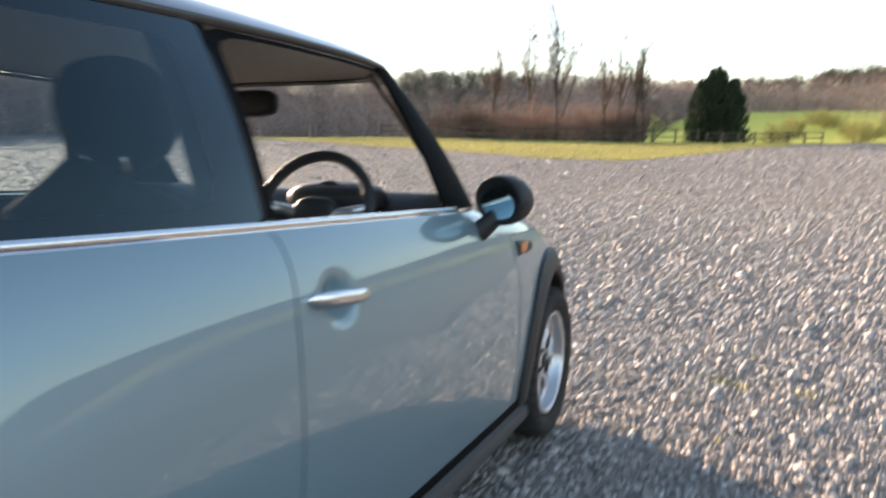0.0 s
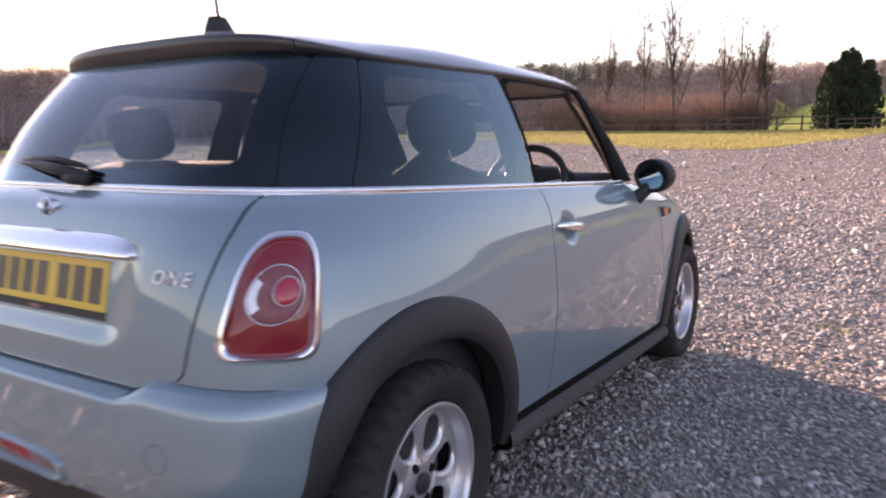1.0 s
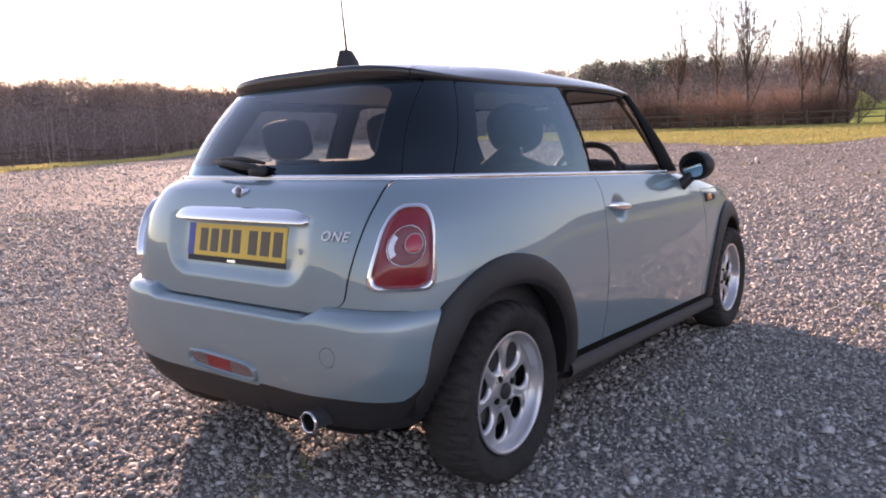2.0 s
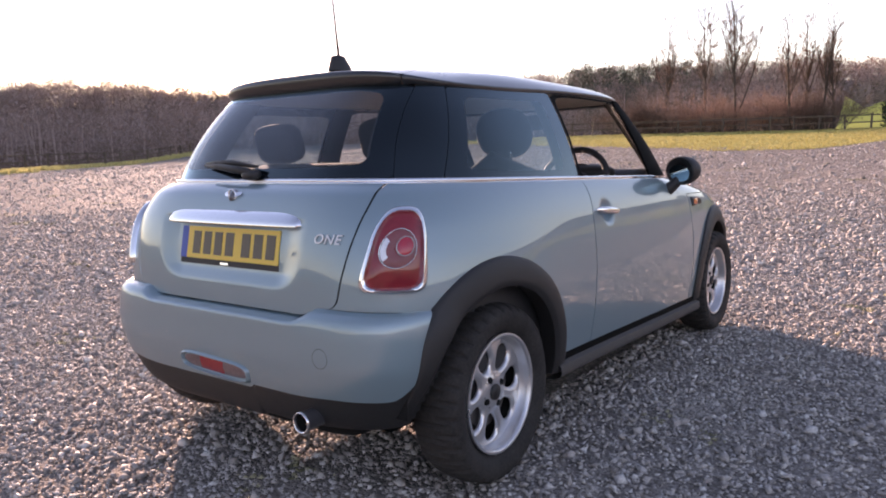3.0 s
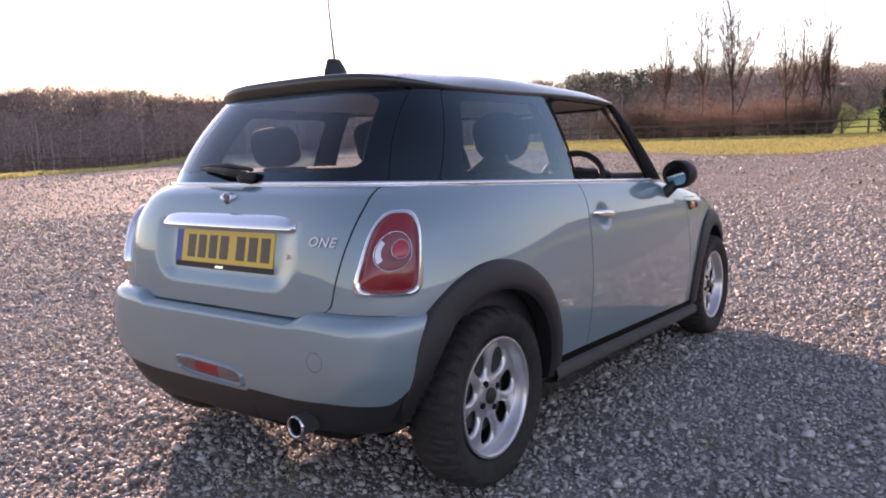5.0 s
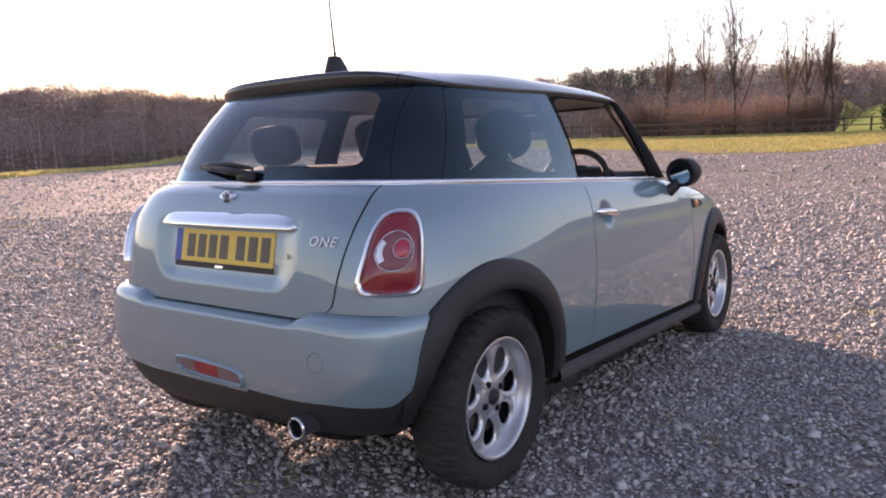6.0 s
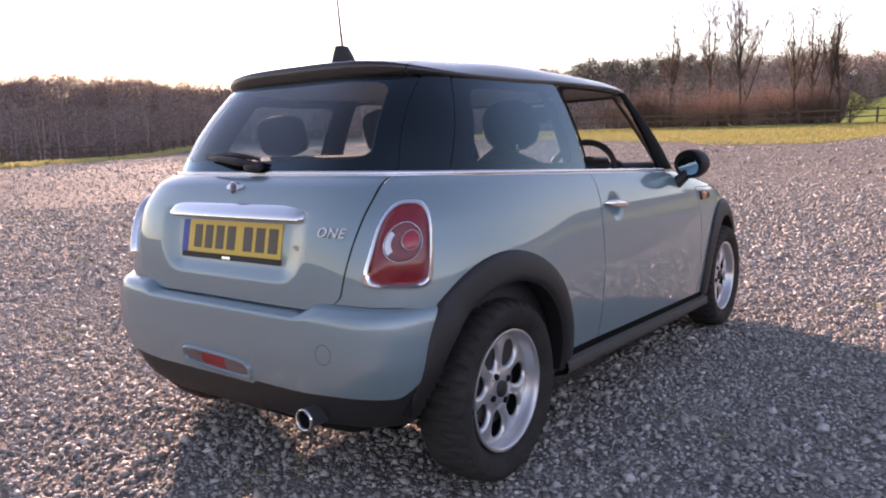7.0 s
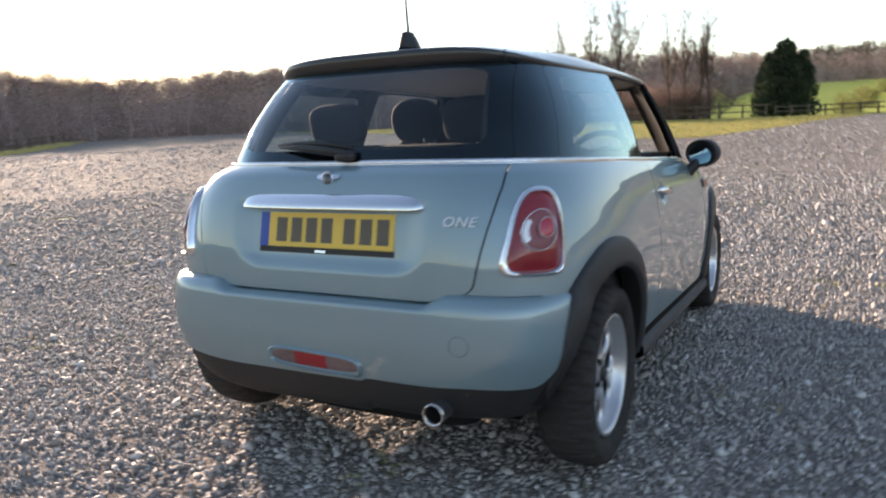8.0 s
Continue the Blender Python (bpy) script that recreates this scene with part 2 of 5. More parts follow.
# ---- the car: y forward from the rear axle, x to its right ----
car = thing("hatchback_car", "pale ice-blue three-door hatchback with black roof, parked on gravel", "car")
LEFT = 0.968                        # the left half is a little narrower than the right
RAKE = 0.037                        # the body leans nose down
Y0 = 1.15                           # the widest place of the plan
body_w = curve([(0.15, 0.735), (0.25, 0.775), (0.35, 0.797), (0.5, 0.815), (0.62, 0.820), (0.75, 0.811), (0.85, 0.794), (0.92, 0.775), (0.97, 0.755), (1.0, 0.737)])
body_yr = curve([(0.2, -0.45), (0.5, -0.485), (0.59, -0.490), (0.68, -0.486), (0.76, -0.476), (0.85, -0.457), (0.92, -0.434), (0.96, -0.415), (0.985, -0.385), (1.0, -0.352)])
body_yf = curve([(0.2, 3.0), (0.35, 3.09), (0.5, 3.12), (0.65, 3.10), (0.78, 3.02), (0.86, 2.9), (0.91, 2.72), (0.95, 2.45), (0.98, 2.15), (1.0, 1.95)])
body_n = curve([(0.5, 7.5), (0.85, 6.8), (0.94, 6.0), (1.0, 5.2)])


HAUNCH = 0.016


def lean(p):
    """Gives a place of the level body the body's lean."""
    x = p[0] if p[0] > 0 else p[0] * LEFT
    return Vector((x, p[1], p[2] - RAKE * (p[1] - 0.72) - 0.006))


def ring_point(a, w, lr, lf, nr, nf):
    """A place on a rounded plan: a = 0 at the side, 90 at the rear, -90 at the front (radians)."""
    n, reach = (nr, lr) if a >= 0 else (nf, lf)
    c, s = abs(math.cos(a)), abs(math.sin(a))
    r = (c ** n + s ** n) ** (-1 / n)
    return w * r * math.cos(a), Y0 - math.copysign(reach * r * s, a)


def shell(a, z, out=0.0):
    w, yr, yf = body_w(z), body_yr(z), body_yf(z)
    x, y = ring_point(a, w + out, Y0 - yr + out, yf - Y0 + out, body_n(z), 5.0)
    # the haunch over the rear wheel
    x += math.copysign(HAUNCH * math.exp(-((y - 0.06) / 0.34) ** 2) * (1 - smooth(0.60, 0.88, z)), x)
    return Vector((x, y, z))


def a_of_y(y, z):
    w, yr, yf = body_w(z), body_yr(z), body_yf(z)
    n, reach = (body_n(z), Y0 - yr) if y <= Y0 else (5.0, yf - Y0)
    t = min(0.9999, abs(Y0 - y) / reach)
    return math.copysign(math.atan2(t, (1 - t ** n) ** (1 / n)), Y0 - y)


def a_of_x(x, z):
    n = body_n(z)
    t = min(0.9999, abs(x) / body_w(z))
    return math.atan2((1 - t ** n) ** (1 / n), t) if x >= 0 else math.pi - math.atan2((1 - t ** n) ** (1 / n), t)


def side_x(y, z):
    return shell(a_of_y(y, z), z).x


def panel(name, fn, nu, nv, mat, parent, label="", side=1, skirt=0.012, keep=None, wide=True):
    """A skin panel from fn(u, v) with turned-in edges. side -1 mirrors it to the car's left."""
    s = Soup()

    def place(u, v):
        p = fn(u, v)
        return lean(Vector((p.x * side, p.y, p.z)))
    s.grid(place, nu, nv, flip=side > 0, keep=(lambda p: keep(Vector((abs(p.x), p.y, p.z + RAKE * (p.y - 0.72) + 0.006)))) if keep else None)
    if skirt:
        rim = [(i / nu, 0.0) for i in range(nu + 1)], [(i / nu, 1.0) for i in range(nu + 1)], [(0.0, j / nv) for j in range(nv + 1)], [(1.0, j / nv) for j in range(nv + 1)]
        for k, line in enumerate(rim):
            top, low = [], []
            for u, v in line:
                p = fn(u, v)
                if keep and not keep(p):
                    top.append(None), low.append(None)
                    continue
                c = Vector((0, min(max(p.y, 0.3), 2.2), p.z))
                q = p + (c - p).normalized() * skirt
                top.append(s.add(lean(Vector((p.x * side, p.y, p.z)))))
                low.append(s.add(lean(Vector((q.x * side, q.y, q.z)))))
            for i in range(len(top) - 1):
                if top[i] is None or top[i + 1] is None:
                    continue
                q = (top[i], top[i + 1], low[i + 1], low[i])
                s.f.append(q if (k in (0, 3)) != (side > 0) else q[::-1])
    return part(name, s, mat, parent, label)


ARCH = ((0.0, 0.291), (2.467, 0.365))        # wheel arch centres on the level body
ARCH_IN, ARCH_OUT = 0.364, 0.450


def clear_of_arches(r):
    return lambda p: all((p.y - cy) ** 2 + (p.z - cz) ** 2 > r * r for cy, cz in ARCH) or p.x < 0.5


GAP = 0.0028
BELT = 1.0
SILL = 0.325
DOOR_F = 1.945
door_r = curve([(0.30, 0.695), (0.45, 0.703), (0.60, 0.708), (0.75, 0.718), (0.85, 0.731), (0.92, 0.744), (0.965, 0.741), (1.0, 0.722)])


gate_curve = curve([(0.57, 0.512), (0.625, 0.526), (0.72, 0.545), (0.80, 0.563), (0.88, 0.580), (0.94, 0.586), (1.0, 0.574)])


def gate_x(z):
    """Half width of the tailgate."""
    return gate_curve(z)


def gate_edge(z):
    """The same with its rounded lower corner."""
    return gate_x(z) - 0.055 * (1 - smooth(0.592, 0.660, z)) ** 2


def gate_bottom(x):
    return 0.592 + 0.0285 * smooth(0.42, 0.51, abs(x))


def seam_z(y):
    return 0.6172


def door_fn(u, v):
    z = lerp(SILL, BELT - 0.006, v)
    p = shell(lerp(a_of_y(door_r(z) + GAP, z), a_of_y(DOOR_F - GAP, z), u), z)
    # the hollow behind the handle
    p.x -= 0.020 * (1 - smooth(0.25, 1.0, math.hypot((p.y - 0.872) / 0.070, (z - 0.858) / 0.058)))
    return p


def quarter_fn(u, v):
    y = lerp(0.70, -0.45, u)
    low = lerp(SILL, seam_z(y) + GAP, smooth(0.30, -0.18, y))
    z = lerp(low, BELT - 0.006, v)
    return shell(lerp(a_of_y(door_r(z) - GAP, z), a_of_x(gate_edge(z) + GAP, z), u), z)


def fender_fn(u, v):
    z = lerp(SILL, 0.905, v)
    return shell(lerp(a_of_y(DOOR_F + GAP, z), a_of_y(2.78 - 0.30 * smooth(0.75, 0.9, z), z), u), z)


def bonnet_fn(u, v):
    z = lerp(0.908, 0.9995, 1 - (1 - v) ** 1.5)
    a = lerp(a_of_y(1.80, z), -math.pi / 2, u)
    return shell(a, z, 0.001)


def nose_fn(u, v):
    z = lerp(0.20, 0.905, v)
    return shell(lerp(a_of_y(2.78 + GAP - 0.30 * smooth(0.75, 0.9, z), z), -math.pi / 2, u), z)


def gate_fn(u, v):
    x0 = lerp(1.0, -1.0, u)
    z = lerp(gate_bottom(x0 * 0.51), BELT - 0.006, v)
    lim = gate_edge(z) - GAP
    p = shell(a_of_x(x0 * lim, z), z)
    # the number plate's recess
    m = (1 - smooth(0.285, 0.395, abs(p.x) + 2.2 * max(0.0, 0.775 - z) ** 1.7)) * smooth(0.655, 0.712, z) * (1 - smooth(0.872, 0.888, z))
    p.y += 0.018 * m
    return p


fitted_arch = clear_of_arches(ARCH_OUT - 0.05)
for side in (1, -1):
    door = panel("door", door_fn, 110, 64, PAINT, car, side=side)
    panel("quarter_panel", quarter_fn, 110, 60, PAINT, car, side=side, keep=fitted_arch)
    panel("front_wing", fender_fn, 50, 40, PAINT, car, side=side, keep=fitted_arch)
    panel("bonnet_half", bonnet_fn, 50, 16, PAINT, car, side=side)
    panel("front_bumper_half", nose_fn, 30, 30, PAINT, car, side=side, keep=fitted_arch)
    if side > 0:
        door_right = tagged(door, "ice-blue front door with its window wound down")
tailgate = panel("tailgate", gate_fn, 170, 72, PAINT, car)


# rear bumper: a profile that runs round the corner from arch to arch
bump_prof = [(0.250, -0.470, 0.728), (0.30, -0.508, 0.766), (0.38, -0.536, 0.803), (0.46, -0.546, 0.825), (0.53, -0.542, 0.826), (0.572, -0.534, 0.824), (0.597, -0.522, 0.821), (0.611, -0.506, 0.819), (0.6185, -0.489, 0.817)]
bz = curve([(i / 8, p[0]) for i, p in enumerate(bump_prof)])
by = curve([(i / 8, p[1]) for i, p in enumerate(bump_prof)])
bw = curve([(i / 8, p[2]) for i, p in enumerate(bump_prof)])


def bumper_at(a, v):
    x, y = ring_point(a, bw(v), Y0 - by(v), 1.0, 8.0, 5.0)
    mid = 1 - smooth(0.37, 0.46, abs(x))
    z = bz(v) - 0.030 * mid * smooth(0.5, 0.9, v)
    y += 0.012 * mid * smooth(0.8, 1.0, v) - 0.011 * (0.5 + 0.5 * mid) * smooth(0.45, 0.75, v) * (1 - smooth(0.86, 1.0, v))
    return Vector((x, y, z))


def corner_lift(a):
    """The paint's lower corner is rounded where it nears the wheel arch."""
    p = bumper_at(a, 0.3)
    return 0.075 * min(1.0, max(0.0, (abs(p.x) + p.y - 0.26) / 0.13)) ** 1.8


def bumper_low(a):
    """Where paint ends and the black lower trim begins, as a place on the profile."""
    x = bumper_at(a, 0.3).x
    z = 0.332 + 0.026 * smooth(0.35, 0.78, abs(x)) + 0.012 * smooth(0.165, 0.185, x) * (1 - smooth(0.5, 0.75, x))
    return float(np.interp(z + corner_lift(a), [p[0] for p in bump_prof], [i / 8 for i in range(9)]))


A_SIDE = 0.70


def bumper_fn(u, v):
    a = lerp(A_SIDE, math.pi - A_SIDE, u)
    return bumper_at(a, lerp(bumper_low(a), 1.0, v))


bumper = panel("rear_bumper", bumper_fn, 150, 30, PAINT, car, keep=fitted_arch)


def valance_fn(u, v):
    a = lerp(A_SIDE + 0.02, math.pi - A_SIDE - 0.02, u)
    top = bumper_at(a, bumper_low(a))
    if v > 0.85:
        return lerp(top + Vector((0, 0.012, -0.002)), top + Vector((0, 0.004, 0.002)), (v - 0.85) / 0.15) * 1.0
    k = v / 0.85
    f = bumper_low(a)
    x, y = ring_point(a, lerp(0.70, bw(f) - 0.006, k ** 0.5), Y0 - lerp(-0.450, by(f) + 0.010, k ** 0.45), 1.0, 8.0, 5.0)
    return Vector((x, y, lerp(top.z - corner_lift(a) - 0.118, top.z - 0.003, k)))


panel("rear_valance", valance_fn, 260, 44, PLASTIC, car, "black plastic lower bumper", skirt=0.0, keep=clear_of_arches(ARCH_IN - 0.025))


# dark inner body behind the panel gaps, with its floor and firewall
def inner_fn(u, v):
    z = lerp(0.27, 0.985, v)
    return shell(lerp(-math.pi / 2, math.pi / 2, u), z, -0.045)


for side in (1, -1):
    panel("inner_body", inner_fn, 150, 26, DARK, car, side=side, skirt=0.0, keep=clear_of_arches(0.43))
s = Soup()
s.grid(lambda u, v: lean(Vector((lerp(-0.62, 0.62, u), lerp(-0.36, 2.9, v), 0.222 + 0.010 * math.sin(9 * v)))), 8, 40, flip=True, keep=lambda p: abs(p.x) < 0.62 or all(abs(p.y - cy) > 0.4 for cy, _ in ARCH))
part("underbody", s, DARK, car)
# unseen silencer, tank, axle and tray, added low to stop sun passing beneath
s = Soup()
s.blob((0.10, -0.22, 0.246), (0.36, 0.13, 0.075), 0.4)
part("silencer", s, DARK, car, "dull dark silencer, unseen, added to block low sun")
s = Soup()
s.blob((0.0, 0.36, 0.190), (0.62, 0.27, 0.086), 0.3)
part("sun_block_tank", s, DARK, car)
s = Soup()
s.tube([(-0.66, 0.0, 0.22), (-0.3, 0.03, 0.185), (0.3, 0.03, 0.185), (0.66, 0.0, 0.22)], 0.050, 10)
part("sun_block_axle", s, DARK, car)
s = Soup()
s.grid(lambda u, v: lean(Vector((lerp(-0.60, 0.60, u), lerp(0.38, 3.0, v), 0.150 + 0.05 * abs(2 * v - 1) ** 5))), 8, 12, flip=True)
part("sun_block_tray", s, DARK, car)
for side in (1, -1):
    for cy, cz in ARCH:
        s = Soup()
        s.grid(lambda u, v: lean(Vector((side * lerp(0.50, 0.72, v), cy + 0.40 * math.cos(lerp(-0.02, math.pi, u)), cz + 0.40 * math.sin(lerp(-0.02, math.pi, u))))), 28, 3)
        s.grid(lambda u, v: lean(Vector((side * 0.50, cy + 0.40 * (2 * u - 1), lerp(cz - 0.02, cz + 0.40 * math.sqrt(max(0.0, 1 - (2 * u - 1) ** 2)), v)))), 16, 3)
        part("wheel_arch_liner", s, DARK, car)


# black plastic arch extensions
def arch_trim(cy, cz, t0, t1, side, rear):
    def fn(u, v):
        t = lerp(t0, t1, u)
        grow = -0.055 * smooth(radians(132), radians(174), t) if rear else 0.02 * smooth(radians(25), radians(-20), t)
        out = ARCH_OUT + grow + 0.012 * math.sin(t)
        # across the band: outer lip, face, rounded inner lip, return
        prof = [(out + 0.001, -0.004), (out, 0.010), (out - 0.010, 0.0155), (lerp(out, ARCH_IN, 0.4), 0.020), (lerp(out, ARCH_IN, 0.75), 0.021), (ARCH_IN + 0.012, 0.018), (ARCH_IN, 0.008), (ARCH_IN + 0.002, -0.012), (ARCH_IN + 0.008, -0.055)]
        k = v * (len(prof) - 1)
        r, h = prof[int(round(k))]
        if rear and h > 0:
            h *= 1 - 0.75 * smooth(radians(140), radians(179), t)
        y, z = cy + r * math.cos(t), cz + r * math.sin(t)
        zz = max(0.20, z)
        x = side_x(y, zz)
        low = smooth(0.68, 0.58, z) * smooth(-0.18, -0.28, y)
        if rear and low > 0:
            f = float(np.interp(zz, [p[0] for p in bump_prof], [i / 8 for i in range(9)]))
            tt = min(0.9995, (Y0 - y) / (Y0 - by(min(1, max(0, f)))))
            x = lerp(x, bw(min(1, max(0, f))) * (1 - tt ** 8) ** (1 / 8), low)
        return lean(Vector((side * (x + h), y, z)))
    s = Soup()
    s.grid(fn, 60, 8, flip=side < 0)
    return part("wheel_arch_trim", s, PLASTIC, car, "black plastic wheel arch extension", sharp=50)


for side in (1, -1):
    arch_trim(*ARCH[0], radians(-3), radians(178), side, True)
    arch_trim(*ARCH[1], radians(-8), radians(187), side, False)

# sills: black moulding with a paler step along its foot
for side in (1, -1):
    def sill_fn(u, v):
        y = lerp(0.385, 2.08, u)
        prof = [(0.336, -0.012), (0.335, 0.006), (0.322, 0.012), (0.312, 0.006), (0.306, 0.008), (0.298, 0.028), (0.270, 0.032), (0.255, 0.026), (0.245, 0.0), (0.235, -0.05)]
        z, h = prof[int(round(v * 9))]
        return lean(Vector((side * (side_x(y, 0.33) - 0.006 + h), y, z)))
    s = Soup()
    s.grid(lambda u, v: sill_fn(u, v * 4 / 9), 40, 4, flip=side < 0)
    sill = part("sill_moulding", s, PILLAR, car, "black plastic sill moulding", sharp=60)
    s = Soup()
    s.grid(lambda u, v: sill_fn(u, (4 + 5 * v) / 9), 40, 5, flip=side < 0)
    part("sill_step", s, DUSTY, sill, "dusty grey lower edge of the sill", sharp=60)


# ---- greenhouse ----
ROOF_Z = 1.342
gh_w = curve([(0.0, 0.730), (0.35, 0.692), (0.7, 0.640), (1.0, 0.585)])
gh_yr = curve([(0.0, -0.345), (0.4, -0.275), (0.75, -0.195), (1.0, -0.125)])
gh_yf = curve([(0.0, 2.05), (0.5, 1.845), (1.0, 1.63)])
gh_z = curve([(0.0, 1.004), (1.0, ROOF_Z)])


ROOF_DROP = 0.018
GH_F = 4.6                          # how square the windscreen's plan is
ROOF_LIFT = 0.028                   # towards the windscreen
gh_n = curve([(0.0, 5.0), (1.0, 5.4)])


def gh(a, h, out=0.0):
    x, y = ring_point(a, gh_w(h) + out, Y0 - gh_yr(h) + out, gh_yf(h) - Y0 + out, gh_n(h), GH_F)
    return Vector((x, y, gh_z(h) - ROOF_DROP * h * smooth(0.85, -0.05, y) + ROOF_LIFT * h * smooth(0.3, 1.3, y)))


def gh_a_of_y(y, h):
    n, reach = (gh_n(h), Y0 - gh_yr(h)) if y <= Y0 else (GH_F, gh_yf(h) - Y0)
    t = min(0.9999, abs(Y0 - y) / reach)
    return math.copysign(math.atan2(t, (1 - t ** n) ** (1 / n)), Y0 - y)


def gh_a_of_x(x, h, front=False):
    n = GH_F if front else gh_n(h)
    t = min(0.9999, abs(x) / gh_w(h))
    a = math.atan2((1 - t ** n) ** (1 / n), t)
    a = a if x >= 0 else math.pi - a
    return -a if front else a


def rounded_square(k, n, r, inset):
    """The k-th of n places round a rounded square in 0..1, and the matching place on the square's edge. inset: left, right, bottom, top."""
    t = 2 * math.pi * (k + 0.5) / n
    c, s_ = math.cos(t), math.sin(t)
    m = max(abs(c), abs(s_))
    outer = (0.5 + 0.5 * c / m, 0.5 + 0.5 * s_ / m)
    q = (abs(c) ** r + abs(s_) ** r) ** (-1 / r)
    cx, cy = (inset[0] + 1 - inset[1]) / 2, (inset[2] + 1 - inset[3]) / 2
    hx, hy = (1 - inset[1] - inset[0]) / 2, (1 - inset[3] - inset[2]) / 2
    return (cx + hx * c * q, cy + hy * s_ * q), outer


def window(name, fn, inset, parent, label="", side=1, power=9.0, n=96, border="glass_border"):
    """A pane with its black border, both on the curved ring; fn(u, v) gives the ring's place."""
    def put(u, v):
        p = fn(u, v)
        return lean(Vector((p.x * side, p.y, p.z)))
    pane, edge = Soup(), Soup()
    rings = 10

    def pane_fn(u, v):
        (px, py), _ = rounded_square(int(round(u * n)) % n, n, power, inset)
        cx, cy = (inset[0] + 1 - inset[1]) / 2, (inset[2] + 1 - inset[3]) / 2
        return put(lerp(cx, px, v), lerp(cy, py, v))

    def edge_fn(u, v):
        (px, py), (ox, oy) = rounded_square(int(round(u * n)) % n, n, power, inset)
        return put(lerp(px, ox, v), lerp(py, oy, v))
    pane.grid(pane_fn, n, rings, wrap=True, flip=side < 0)
    edge.grid(edge_fn, n, 6, wrap=True, flip=side < 0)
    if name == "open_window":       # wound down: only the seal round the opening
        return part("window_seal", edge, PILLAR, parent, "black rubber window seal")
    glass = part(name, pane, DOOR_GLASS if name in ("door_window", "windscreen") else SIDE_GLASS if name == "quarter_window" else GLASS, parent, label)
    glass.visible_shadow = False
    part(border, edge, TRIM if name in ("door_window", "windscreen") else FRIT, glass, "black window border")
    return glass


QG_R0, QG_R1 = -0.100, 0.085        # rear edge of the quarter glass, at belt and roof
SPLIT0, SPLIT1 = 0.736, 0.742        # between quarter and door glass
AP0, AP1 = 1.585, 1.455                # the A pillar's rear edge


def quarter_glass_fn(u, v):
    return gh(lerp(gh_a_of_y(lerp(SPLIT0, SPLIT1, v) - 0.008, v), gh_a_of_y(lerp(QG_R0, QG_R1, v) + 0.004, v), u), v)


def door_glass_fn(u, v):
    h = lerp(0.0, 0.985, v)
    return gh(lerp(gh_a_of_y(lerp(AP0, AP1, h), h), gh_a_of_y(lerp(SPLIT0, SPLIT1, h) + 0.010, h), u), h, -0.006)


def rear_glass_fn(u, v):
    return gh(gh_a_of_x(lerp(1, -1, u) * lerp(0.570, 0.490, v), v), v, 0.002)


def wind_fn(u, v):
    xw = lerp(0.655, 0.545, v)
    return gh(gh_a_of_x(lerp(-1, 1, u) * xw, v, True), v)


def d_pillar_fn(u, v):
    return gh(lerp(gh_a_of_y(lerp(QG_R0, QG_R1, v) + 0.001, v), gh_a_of_x(lerp(0.5712, 0.4912, v), v), u), v, 0.0012)


def a_pillar_fn(u, v):
    y0, y1 = lerp(AP0, AP1, v), 0
    return gh(lerp(gh_a_of_y(y0 - 0.055, v), gh_a_of_x(lerp(0.66, 0.55, v), v, True), u), v, 0.002 + 0.012 * math.sin(math.pi * u) ** 0.7)


for side in (1, -1):
    window("quarter_window", quarter_glass_fn, (0.135, 0.115, 0.085, 0.11), car, side=side, power=11.0)
    window("open_window" if side > 0 else "door_window", door_glass_fn, (0.05, 0.02, 0.005, 0.028), door_right if side > 0 else door, side=side, power=14.0)
    panel("rear_pillar", d_pillar_fn, 16, 16, FRIT, car, "gloss black rear pillar", side=side, skirt=0.0)
    pillar = panel("windscreen_pillar", lambda u, v: a_pillar_fn(0.66 * u, v), 8, 16, PILLAR, car, "black windscreen pillar", side=side, skirt=0.01)
    panel("pillar_edge", lambda u, v: a_pillar_fn(0.66 + 0.34 * u, v), 6, 16, ROOF, pillar, "gloss black outer edge of the pillar", side=side, skirt=0.01)
window("rear_window", rear_glass_fn, (0.058, 0.058, 0.125, 0.06), tailgate, "heated rear window with a black border", power=9.0)
window("windscreen", wind_fn, (0.03, 0.03, 0.07, 0.025), car, power=14.0)

# dark trim behind the rear and centre pillars
for side in (1, -1):
    panel("pillar_trim", lambda u, v: gh(lerp(gh_a_of_y(lerp(QG_R0, QG_R1, v) + 0.05, v), gh_a_of_x(lerp(0.49, 0.43, v), v), u), v, -0.022), 12, 12, TRIM, car, side=side, skirt=0.0)
    panel("pillar_trim", lambda u, v: gh(lerp(gh_a_of_y(lerp(SPLIT0, SPLIT1, v) + 0.03, v), gh_a_of_y(lerp(SPLIT0, SPLIT1, v) - 0.05, v), u), v, -0.02), 4, 12, TRIM, car, side=side, skirt=0.0)

for side in (1, -1):
    panel("pillar_trim", lambda u, v: gh(lerp(gh_a_of_y(lerp(AP0, AP1, v) + 0.03, v), gh_a_of_x(lerp(0.60, 0.50, v), v, True), u), v, -0.030), 8, 14, PILLAR, car, side=side, skirt=0.0)

# chrome waist strip all round
def strip_fn(side):
    prof = [(0.9925, 0.000), (0.9955, 0.005), (0.998, 0.0065), (1.004, 0.0065), (1.0085, 0.0035), (1.009, -0.004)]

    def fn(u, v):
        z, h = prof[int(round(v * 5))]
        a = lerp(a_of_y(1.76, 1.0), math.pi / 2, u)
        p = shell(a, 1.0, h - 0.002) if v > 0.1 else shell(a, 0.9925, 0.0005)
        return lean(Vector((side * p.x, p.y, z)))
    return fn


for side in (1, -1):
    s = Soup()
    s.grid(strip_fn(side), 120, 5, flip=side < 0)
    part("waist_strip", s, CHROME, car, "chrome waist strip", sharp=70)


